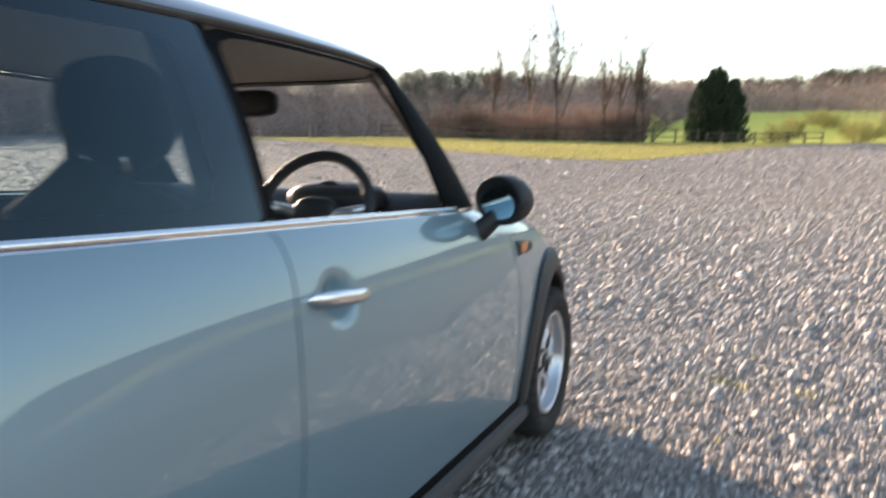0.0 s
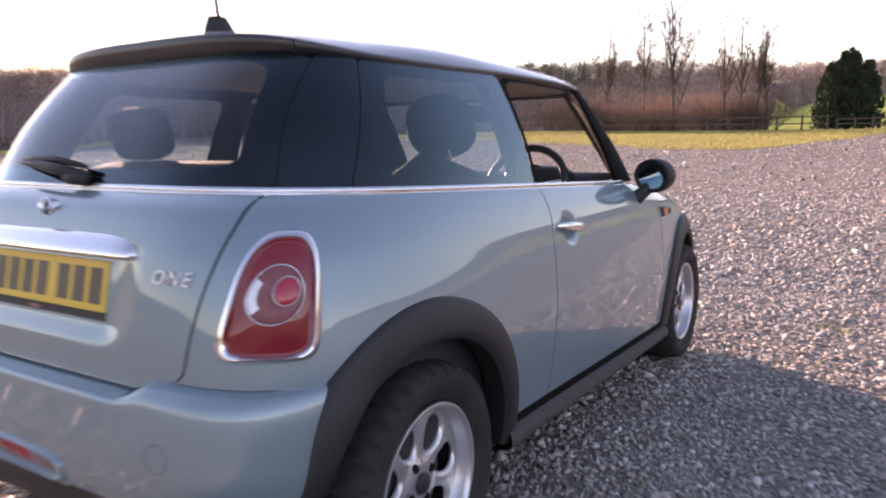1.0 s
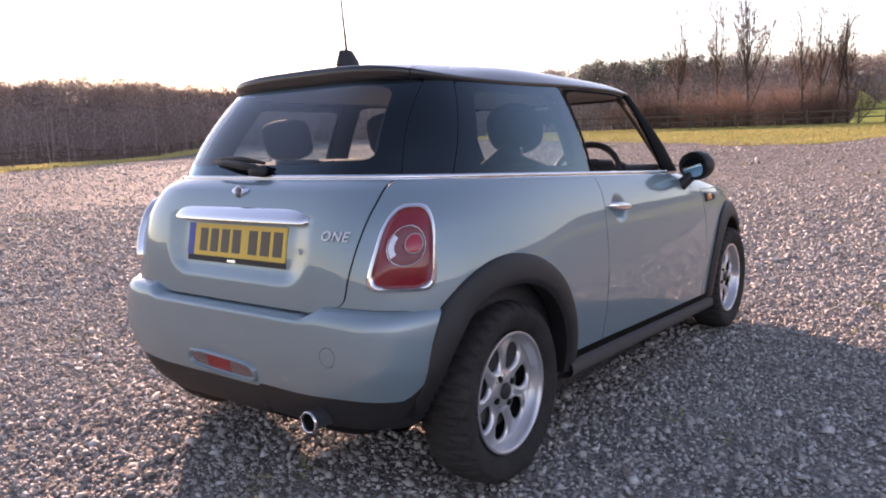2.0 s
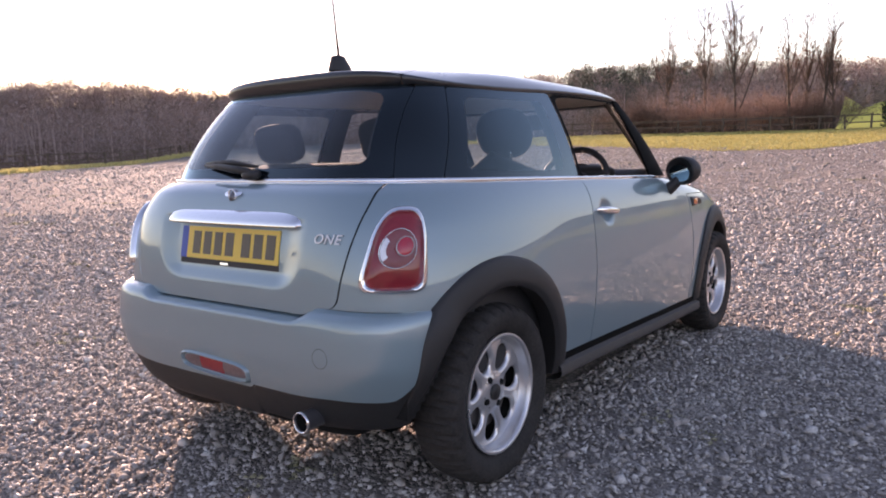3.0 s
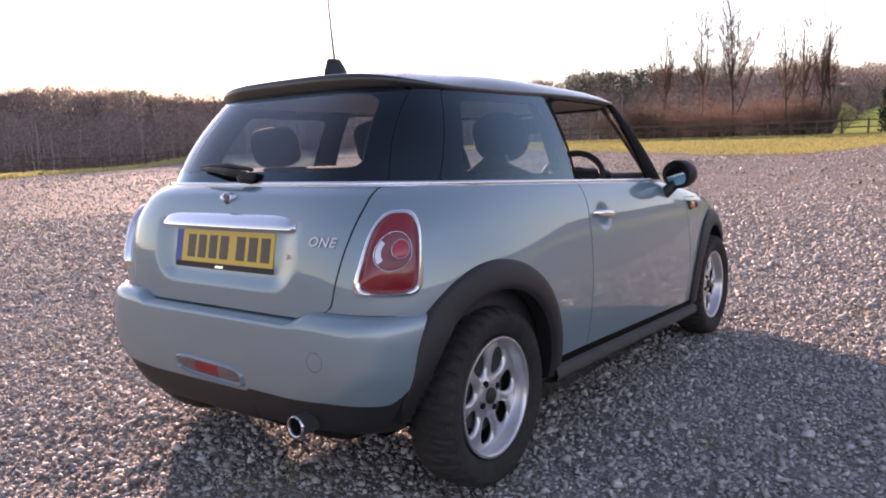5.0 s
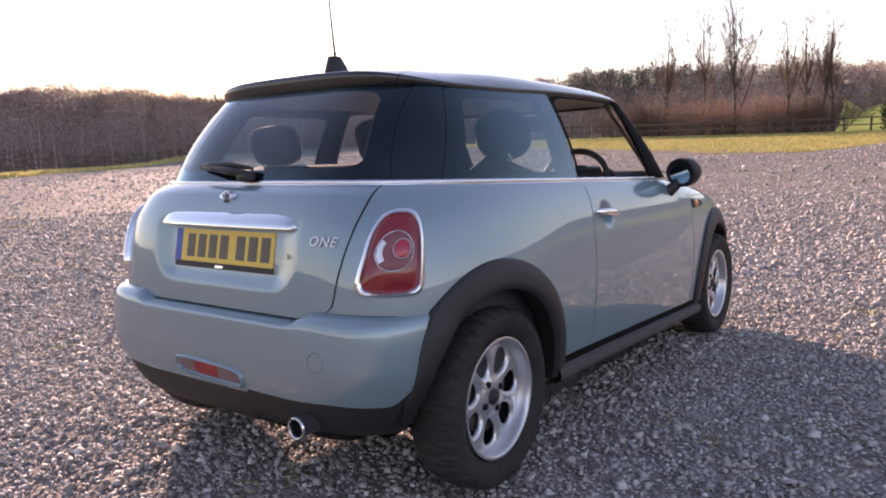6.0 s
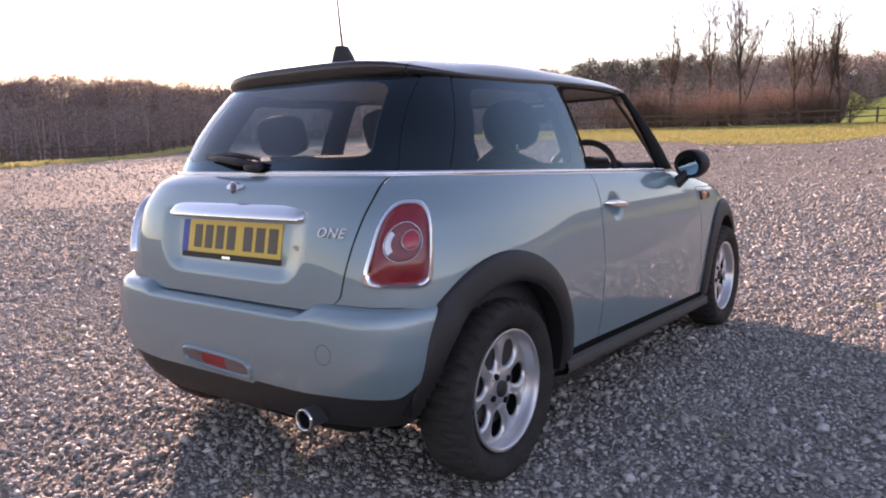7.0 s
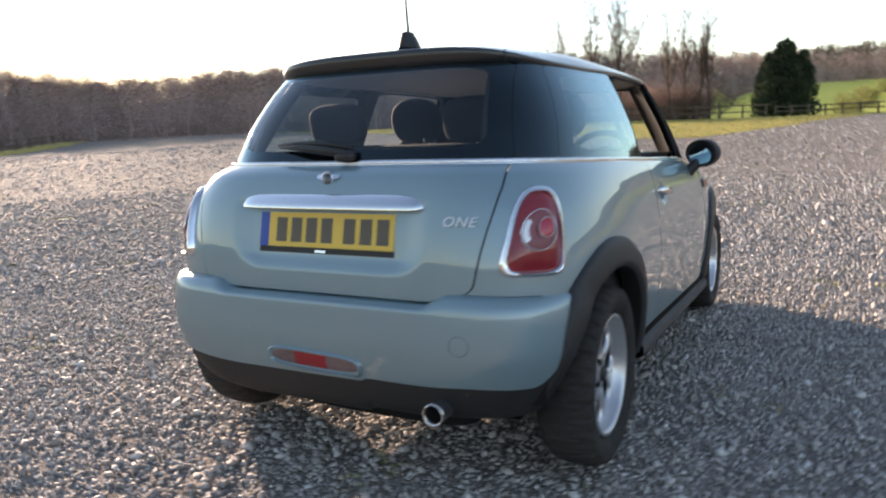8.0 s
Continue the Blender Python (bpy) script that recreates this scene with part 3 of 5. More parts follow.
# roof: a shallow dome with a turned-down rim that thickens into the rear spoiler
APEX = 1.446
SEAM_X = 0.462
RIM = [(-0.016, 0.02), (-0.004, 0.0), (0.005, 0.08), (0.012, 0.38), (0.015, 0.70), (0.012, 0.92), (0.003, 1.0)]


def roof_rim(a, k):
    """The k-th place up the rim at plan angle a, with the plan's scale there."""
    x, y = ring_point(a, gh_w(1), Y0 - gh_yr(1), gh_yf(1) - Y0, gh_n(1), GH_F)
    rear = smooth(0.30, -0.10, y)
    low = ROOF_Z - 0.004 - ROOF_DROP * smooth(0.85, -0.05, y) + ROOF_LIFT * smooth(0.3, 1.3, y)
    thick = 0.018 + 0.043 * rear * max(0.0, 1 - (abs(x) / 0.575) ** 3.2)
    off, f = RIM[k]
    grow = 1 + off * lerp(0.45, 1.0, rear) / math.hypot(x, y - Y0)
    return grow, low + thick * f


def roof_at(a, q, sink=0.0):
    """q = 0..1 from the rim's top to the roof's middle."""
    a = a if a <= math.pi / 2 else math.pi - a
    grow, z0 = roof_rim(a, 6)
    f = max(0.0, math.cos(q * math.pi / 2)) ** (2 / 3.0)
    r = grow * f
    _, y0 = ring_point(a, gh_w(1), Y0 - gh_yr(1), gh_yf(1) - Y0, gh_n(1), GH_F)
    full = lerp(6.0, 3.4, smooth(0.55, -0.12, y0))    # full shoulders at the sides, a flat slope at the rear
    x, y = ring_point(a, gh_w(1) * r, (Y0 - gh_yr(1)) * r, (gh_yf(1) - Y0) * r, gh_n(1), GH_F)
    return x, y, z0 + (APEX - z0) * (1 - f ** full) - sink


def roof_strip(a0, a1, q0, q1, rim, nu, nv, sink=0.0):
    """A field of the roof between two plan angles and two depths, with or without its rim."""
    s = Soup()
    rows = ([("rim", k) for k in range(6)] if rim else []) + [("top", lerp(q0, q1, j / nv)) for j in range(nv + 1)]

    def fn(u, v):
        a = lerp(a0, a1, u)
        kind, k = rows[int(round(v * (len(rows) - 1)))]
        if kind == "rim":
            m = a if a <= math.pi / 2 else math.pi - a
            r, z = roof_rim(m, k)
            x, y = ring_point(m, gh_w(1) * r, (Y0 - gh_yr(1)) * r, (gh_yf(1) - Y0) * r, gh_n(1), GH_F)
        else:
            x, y, z = roof_at(a, k, sink)
        return lean(Vector((-x if a > math.pi / 2 else x, y, z)))
    s.grid(fn, nu, len(rows) - 1, flip=True)
    return s


A_SEAM = gh_a_of_x(SEAM_X, 1.0)
Q_SEAM = 0.40
outer = roof_strip(-math.pi / 2, A_SEAM - 0.002, 0.0, Q_SEAM, True, 90, 14)
other = roof_strip(math.pi - A_SEAM + 0.002, 1.5 * math.pi, 0.0, Q_SEAM, True, 90, 14)
inner = roof_strip(-math.pi / 2, 1.5 * math.pi, Q_SEAM, 1.0, False, 180, 24)
for more in (other, inner):
    base = len(outer.v)
    outer.v += more.v
    outer.f += [tuple(base + k for k in q) for q in more.f]
part("roof", outer, ROOF, car, "gloss black roof")
part("rear_spoiler", roof_strip(A_SEAM + 0.002, math.pi - A_SEAM - 0.002, 0.0, Q_SEAM - 0.006, True, 90, 14), ROOF, tailgate, "gloss black roof spoiler")
part("roof_joint", roof_strip(A_SEAM - 0.05, math.pi - A_SEAM + 0.05, 0.0, Q_SEAM + 0.05, False, 60, 10, 0.006), DARK, car, "dark joint under the roof panels")

# headlining inside
s = Soup()
part("headlining", roof_strip(-math.pi / 2, 1.5 * math.pi, 0.07, 1.0, False, 60, 12, 0.014), LINING, car, "beige cloth headlining")


# ---- lamps, plate and brightwork ----
def arc_table(z, x_from):
    """Turns a distance along the plan at height z, from the place with that x, into the plan's angle. Positive runs towards the side."""
    a0 = a_of_x(x_from, z)
    steps = [(0.0, a0)]
    for sign in (1, -1):
        d, p = 0.0, shell(a0, z)
        for k in range(1, 120):
            q = shell(a0 - sign * k * 0.004, z)
            d += (q - p).length
            p = q
            steps.append((sign * d, a0 - sign * k * 0.004))
    steps.sort()
    return lambda d: float(np.interp(d, [v[0] for v in steps], [v[1] for v in steps]))


lamp_a = arc_table(0.80, 0.676)
LAMP_Z, LAMP_H = 0.801, 0.128


def lamp_place(c, q, side, out):
    """c runs towards the car's side, q upward, both -1..1 at the lamp's rim."""
    z = LAMP_Z + LAMP_H * q
    wide = lerp(0.112, 0.074, (q + 1) / 2)
    a = lamp_a(c * wide + 0.021 * q + 0.017)
    p = shell(a, z, out * 0.68)
    return lean(Vector((side * p.x, p.y, p.z)))


def lamp_ring(t, power=None):
    c, q = math.cos(t), math.sin(t)
    power = power or lerp(6.0, 3.0, smooth(-0.5, 0.5, q))
    r = (abs(c) ** power + abs(q) ** power) ** (-1 / power)
    return c * r, q * r


def tail_lamp(side):
    body = Soup()
    prof = [(0.80, 0.008), (0.805, 0.017), (0.86, 0.025), (0.94, 0.023), (0.99, 0.010), (1.0, -0.004)]

    def ring_fn(u, v):
        c, q = lamp_ring(2 * math.pi * u)
        k, h = prof[int(round(v * 5))]
        kq = 1 - (1 - k) * 0.72
        return lamp_place(c * k, q * kq, side, h)
    body.grid(ring_fn, 72, 5, wrap=True, flip=side < 0)
    lamp = part("tail_lamp", body, CHROME, car, "red tail lamp in a chrome surround", sharp=60)
    lens = Soup()

    def lens_fn(u, v):
        c, q = lamp_ring(2 * math.pi * u)
        return lamp_place(c * 0.815 * v, q * 0.865 * v, side, 0.010 + 0.014 * (1 - v ** 3))
    lens.grid(lens_fn, 72, 10, wrap=True, flip=side < 0)
    part("lens", lens, LENS_RED, lamp, "dark red lens")
    s = Soup()
    s.grid(lambda u, v: lamp_place(lerp(0.053, 0.036, v) * math.cos(lerp(2.5, 3.9, u)) / 0.095 + 0.0, lerp(0.053, 0.036, v) * math.sin(lerp(2.5, 3.9, u)) / LAMP_H + 0.05, side, 0.031), 14, 4, flip=side > 0)
    part("reversing_lens", s, LENS_SILVER, lamp, "clear crescent lens")
    for name, mat, r0, r1, cx, h, label in (("lens_ring", LENS_ROSE, 0.012, 0.056, 0.0, 0.026, "rose-tinted round lens"), ("indicator_lens", LENS_PINK, 0.0, 0.0265, 0.22, 0.031, "bright red round lens"), ("indicator_bezel", LENS_CLEAR, 0.0255, 0.0292, 0.22, 0.0325, "thin clear rim"), ("lens_bezel", CHROME, 0.0545, 0.058, 0.0, 0.0285, "thin bright bezel")):
        s = Soup()

        def disc_fn(u, v):
            t = 2 * math.pi * u
            r = lerp(r1, r0, v)
            dome = 0.004 * (1 - (r / r1) ** 2) if name == "indicator_lens" else 0.003 * math.sin(math.pi * v)
            sh = cx
            return lamp_place((r * math.cos(t)) / 0.095 + sh, (r * math.sin(t)) / LAMP_H + (0.10 if name.startswith("indicator") else 0.05), side, h + dome)
        s.grid(disc_fn, 48, 6, wrap=True, flip=side > 0)
        part(name, s, mat, lamp, label)
    return lamp


for side in (1, -1):
    tail_lamp(side)


def on_gate(x, z, out):
    """A place on the tailgate's skin, that far out from it."""
    p = shell(a_of_x(x, z), z)
    q = shell(a_of_x(x, z), z, out)
    return Vector((q.x, q.y, z))


# number plate on its holder
plate = thing("number_plate", "yellow rear number plate with blue band on black holder", "number plate")


def plate_place(x, z, out):
    """x from the plate's middle, z from its foot."""
    return lean(Vector((1.03 * x - 0.006, -0.463 + 0.20 * z - out, 0.729 + z)))


def plate_slab(name, x0, x1, z0, z1, out0, out1, mat, parent, label="", bevel=0.0):
    s = Soup()
    b = [s.add(plate_place(x, z, o)) for o in (out0, out1) for x, z in ((x0, z0), (x1, z0), (x1, z1), (x0, z1))]
    for q in ((0, 3, 2, 1), (4, 5, 6, 7), (0, 1, 5, 4), (1, 2, 6, 5), (2, 3, 7, 6), (3, 0, 4, 7)):
        s.f.append(tuple(b[k] for k in q))
    return part(name, s, mat, parent, label, shade=False, recalc=True, bevel=bevel)


plate_slab("holder", -0.262, 0.262, -0.016, 0.117, -0.026, 0.000, PLASTIC, plate, "black plastic holder", 0.002)
board = plate_slab("board", -0.2215, 0.259, 0.004, 0.115, 0.000, 0.005, PLATE, plate, "yellow plate", 0.001)
plate_slab("band", -0.259, -0.222, 0.004, 0.115, 0.000, 0.005, PLATE_BLUE, plate, "blue plate band", 0.001)
for k in range(7):
    x0 = -0.188 + k * 0.0605 + (0.024 if k > 3 else 0.0)
    plate_slab("character_bar", x0, x0 + 0.043, 0.020, 0.099, 0.0045, 0.0062, INK, board)
plate_slab("maker_mark", -0.030, 0.012, -0.012, -0.004, 0.0, 0.0016, CHROME, plate)

# chrome grip above the plate
s = Soup()


def grip_fn(u, v):
    x = lerp(0.362, -0.356, u)
    k = min(1.0, abs(x - 0.003) / 0.359)
    taper = (1 - k ** 14) ** 0.5 if k < 1 else 0.0
    prof = [(0.906, 0.000), (0.903, 0.007), (0.895, 0.014), (0.881, 0.022), (0.868, 0.027), (0.859, 0.025), (0.856, 0.016), (0.857, -0.014)]
    z, h = prof[int(round(v * 7))]
    z = 0.864 + (z - 0.864) * (0.25 + 0.75 * taper)
    p = on_gate(x, z, 0.0)
    p.y = body_yr(z) + 0.014 * k * k - h * (0.2 + 0.8 * taper)
    return lean(p)


s.grid(grip_fn, 80, 7)
part("grip_bar", s, CHROME, tailgate, "chrome tailgate grip", recalc=True, sharp=65)

# small winged emblem and the model badge, as plain bright shapes
s = Soup()
s.grid(lambda u, v: lean(on_gate(0.020 * v * math.cos(2 * math.pi * u), 0.955 + 0.019 * v * math.sin(2 * math.pi * u), 0.010 * (1 - v * v) + 0.004)), 32, 6, wrap=True, flip=True)
emblem = part("emblem", s, ENAMEL, tailgate, "small dark round emblem with bright wings")
for sx in (1, -1):
    s = Soup()
    s.grid(lambda u, v: lean(on_gate(sx * lerp(0.017, 0.044, u), 0.957 + lerp(-0.008, 0.010, v) * (1 - 0.45 * u) + 0.003 * u, 0.009 - 0.004 * u)), 8, 4, flip=sx > 0)
    part("emblem_wing", s, CHROME, emblem)
s = Soup()
s.lathe([(0.017, 0.0), (0.0175, -0.005), (0.021, -0.005), (0.0215, 0.0)], lean(Vector((0, body_yr(0.955) - 0.003, 0.955))), "y", 32)
part("emblem_rim", s, CHROME, emblem, recalc=True)
badge = thing("model_badge", "small chrome lettered badge on the tailgate", "badge")
lettering = bpy.data.curves.new("lettering", "FONT")
lettering.body, lettering.size, lettering.extrude, lettering.bevel_depth, lettering.shear, lettering.space_character = "ONE", 1.0, 0.03, 0.02, 0.25, 1.12
draft = bpy.data.objects.new("lettering", lettering)
me = bpy.data.meshes.new_from_object(draft)
bpy.data.objects.remove(draft)
xs, zs = [v.co.x for v in me.vertices], [v.co.y for v in me.vertices]
for v in me.vertices:
    u, w, d = (v.co.x - min(xs)) / (max(xs) - min(xs)), (v.co.y - min(zs)) / (max(zs) - min(zs)), v.co.z
    v.co = lean(on_gate(0.430 + 0.106 * u, 0.8135 + 0.030 * w, 0.002 + 0.05 * d))
me.materials.append(ALLOY)
letters = new("letters", me)
letters.parent = badge


# fog and reversing lamp in the bumper
def on_bumper(x, z, out):
    v = float(np.interp(z, [p[0] for p in bump_prof], [i / 8 for i in range(9)]))
    t = min(0.9999, abs(x) / bw(v))
    y = Y0 - (Y0 - by(v)) * (1 - t ** 8) ** (1 / 8)
    return lean(Vector((x, y - out, z)))


FX, FZ = -0.012, 0.378
s = Soup()
fog_prof = [(0.86, -0.006), (0.90, 0.007), (0.98, 0.011), (1.08, 0.008), (1.16, -0.004)]


def fog_rim(u, v):
    c, q = lamp_ring(2 * math.pi * u, 4.0)
    k, h = fog_prof[int(round(v * 4))]
    return on_bumper(FX + 0.178 * c * (1 - (1 - k) * 0.35), FZ + 0.033 * q * k - 0.006 * c, h)


s.grid(fog_rim, 64, 4, wrap=True, flip=True)
fog = part("fog_lamp", s, PAINT, car, "clear and red fog lamp in the bumper", sharp=60, recalc=True)
for name, x0, x1, mat in (("clear_lens", -0.168, -0.075, LENS_DUSK), ("red_lens", -0.075, 0.052, LENS_DEEP), ("smoky_lens", 0.052, 0.168, LENS_DUSK)):
    s = Soup()

    def fog_fn(u, v):
        x = lerp(x0, x1, u)
        k = abs(x) / 0.170
        hh = 0.027 * (1 - min(0.999, k) ** 5) ** 0.4
        return on_bumper(FX + x, FZ + hh * (2 * v - 1) - 0.006 * x / 0.178, 0.004 * (1 - (2 * v - 1) ** 2) - 0.001)
    s.grid(fog_fn, 14, 8, flip=True)
    part(name, s, mat, fog, recalc=True)
# towing eye cover
s = Soup()
s.grid(lambda u, v: on_bumper(0.510 + lerp(0.0287, 0.030, v) * math.cos(2 * math.pi * u), 0.480 + lerp(0.0287, 0.030, v) * math.sin(2 * math.pi * u), 0.0008), 40, 1, wrap=True, flip=True)
part("towing_cover_joint", s, DARK, bumper, "round joint of the towing-eye cover", recalc=True)

# exhaust
s = Soup()
s.lathe([(0.030, 0.10), (0.031, 0.02), (0.0325, -0.010), (0.0335, -0.014), (0.0325, -0.018), (0.0285, -0.014), (0.028, 0.02), (0.027, 0.10), (0.0, 0.10)], (0.429, -0.540, 0.312), "y", 36)
exhaust = part("exhaust_tip", s, ENAMEL, car, "dull metal exhaust tailpipe", recalc=True, sharp=50)
s = Soup()
s.lathe([(0.0285, -0.0165), (0.031, -0.0195), (0.0335, -0.0185), (0.0340, -0.012)], (0.429, -0.540, 0.312), "y", 36)
part("exhaust_lip", s, CHROME, exhaust, "bright rolled lip", recalc=True)
s = Soup()
s.lathe([(0.0272, -0.010), (0.0268, 0.03), (0.0, 0.035)], (0.429, -0.540, 0.312), "y", 28)
part("exhaust_bore", s, DARK, exhaust, "sooty black bore", recalc=True)
s = Soup()
s.tube([(0.429, -0.45, 0.312), (0.41, -0.33, 0.30), (0.30, -0.15, 0.27), (0.05, 0.1, 0.25)], 0.026, 12)
part("exhaust_pipe", s, DARK, exhaust)
# rear wiper at rest along the foot of the rear window
s = Soup()
s.blob((0.03, -0.362, 1.024), (0.038, 0.026, 0.018), 0.8, turn=Matrix.Rotation(0.3, 3, "X"))
s.tube([(0.04, -0.372, 1.032), (-0.06, -0.368, 1.044), (-0.16, -0.358, 1.054), (-0.27, -0.335, 1.058)], [0.013, 0.014, 0.011, 0.004], 10)
s.tube([(0.05, -0.350, 1.050), (-0.08, -0.348, 1.066), (-0.19, -0.338, 1.068), (-0.29, -0.318, 1.066)], [0.006, 0.010, 0.009, 0.004], 8)
s.v = [tuple(lean(Vector(p)) - Vector((0, 0, 0.0))) for p in s.v]
part("rear_wiper", s, PLASTIC, tailgate, "black rear wiper lying along the window")

# aerial
aer = Soup()
aer.grid(lambda u, v: lean(Vector((0.041 * math.cos(2 * math.pi * u) * (1 - 0.52 * v ** 1.4), 0.13 + 0.058 * math.sin(2 * math.pi * u) * (1 - 0.45 * v) - 0.010 * v, ROOF_Z + 0.083 + 0.056 * v))), 28, 8, wrap=True)
aer.blob(lean(Vector((0, 0.120, ROOF_Z + 0.139))), (0.0195, 0.031, 0.005), 0.9, 16, 8)
aerial = part("aerial_base", aer, PLASTIC, car, "black roof aerial base")
s = Soup()
s.tube([lean(Vector((0, 0.124, ROOF_Z + 0.134))), lean(Vector((0, 0.114, ROOF_Z + 0.239))), lean(Vector((0, 0.092, ROOF_Z + 0.509)))], [0.0055, 0.004, 0.0022], 8)
part("aerial_mast", s, PLASTIC, aerial)

# door handles, side repeaters, mirrors
for side in (1, -1):
    own = door_right if side > 0 else door
    s = Soup()

    def handle_fn(u, v):
        k = 2 * u - 1
        body = (1 - abs(k) ** 4) ** 0.5
        t = 2 * math.pi * v
        y = 0.870 + 0.106 * k
        base = side_x(y, 0.862)
        lift = 0.027 * (1 - abs(k) ** 3.5)
        x = base + lift + 0.009 * body * math.cos(t)
        return lean(Vector((side * x, y, 0.864 - 0.006 * k + 0.0130 * body * (1.15 - 0.25 * k) * math.sin(t))))
    s.grid(handle_fn, 36, 20, flip=side < 0)
    part("door_handle", s, CHROME, own, "chrome door handle", recalc=True)

    s = Soup()

    def rep_fn(u, v):
        y, z = lerp(1.985, 2.155, u), 0.862 + lerp(-0.026, 0.026, v) * (1 - 0.35 * u)
        edge = 0.0 if min(u, 1 - u, v, 1 - v) < 0.01 else 0.010
        return lean(Vector((side * (side_x(y, z) + edge), y, z)))
    s.grid(rep_fn, 16, 8, flip=side > 0)
    rep = part("side_repeater", s, PLASTIC, car, "dark scuttle trim with amber repeater", recalc=True)
    s = Soup()
    s.grid(lambda u, v: lean(Vector((side * (side_x(lerp(2.0, 2.085, u), 0.862) + 0.012 + 0.006 * math.sin(math.pi * u) * math.sin(math.pi * v)), lerp(2.0, 2.085, u), 0.862 + lerp(-0.019, 0.019, v)))), 12, 8, flip=side > 0)
    part("amber_lens", s, AMBER, rep, "amber repeater lens", recalc=True)
    s = Soup()
    s.grid(lambda u, v: lean(Vector((side * (side_x(lerp(2.09, 2.143, u), 0.862) + 0.0125), lerp(2.09, 2.143, u), 0.862 + lerp(-0.013, 0.013, v) * (1 - 0.3 * u)))), 6, 4, flip=side > 0)
    part("scuttle_mesh", s, PLASTIC, rep, "black mesh insert", recalc=True)

    # the mirror is turned towards the driver
    mc = Vector((side * 0.833, 1.712, 1.030))
    toe = Matrix.Rotation(radians(side * -21), 3, "Z") @ Matrix.Rotation(radians(5), 3, "X")

    def mirror_at(x, y, z):
        return lean(mc + toe @ Vector((side * x, y, z)))
    s = Soup()

    def shell_fn(u, v):
        t, p = 2 * math.pi * u, math.pi / 2 * v
        r = math.cos(p) ** 0.72
        return mirror_at(0.090 * r * math.cos(t), 0.085 * math.sin(p) - 0.012, 0.073 * r * math.sin(t))
    s.grid(shell_fn, 40, 14, wrap=True)
    lip = [(1.0, 0.0), (0.985, -0.014), (0.94, -0.020), (0.86, -0.018), (0.70, -0.010), (0.30, 0.004)]
    s.grid(lambda u, v: mirror_at(0.090 * lip[int(round(v * 5))][0] * math.cos(2 * math.pi * u), -0.012 + lip[int(round(v * 5))][1], 0.073 * lip[int(round(v * 5))][0] * math.sin(2 * math.pi * u)), 40, 5, wrap=True)
    mirror = part("door_mirror", s, PLASTIC, car, "black oval door mirror", recalc=True)
    s = Soup()
    tip = Matrix.Rotation(radians(2), 3, "X")

    def pane_at(u, v):
        q = tip @ Vector((0.064 * v * math.cos(2 * math.pi * u) - 0.008, 0, 0.046 * v * math.sin(2 * math.pi * u) - 0.014))
        return mirror_at(q.x, q.y - 0.026, q.z)
    s.grid(pane_at, 40, 4, wrap=True, flip=side < 0)
    part("mirror_pane", s, MIRROR, mirror, "mirror glass", shade=False)
    s = Soup()
    s.tube([lean(Vector((side * x, y, z))) for x, y, z in ((0.735, 1.690, 0.915), (0.765, 1.700, 0.938), (0.795, 1.715, 0.968), (0.820, 1.735, 1.010))], [0.034, 0.031, 0.026, 0.030], 14)
    part("mirror_foot", s, PLASTIC, mirror, recalc=True)


# ---- wheels ----
RIM_R, TYRE_R = 0.203, 0.304


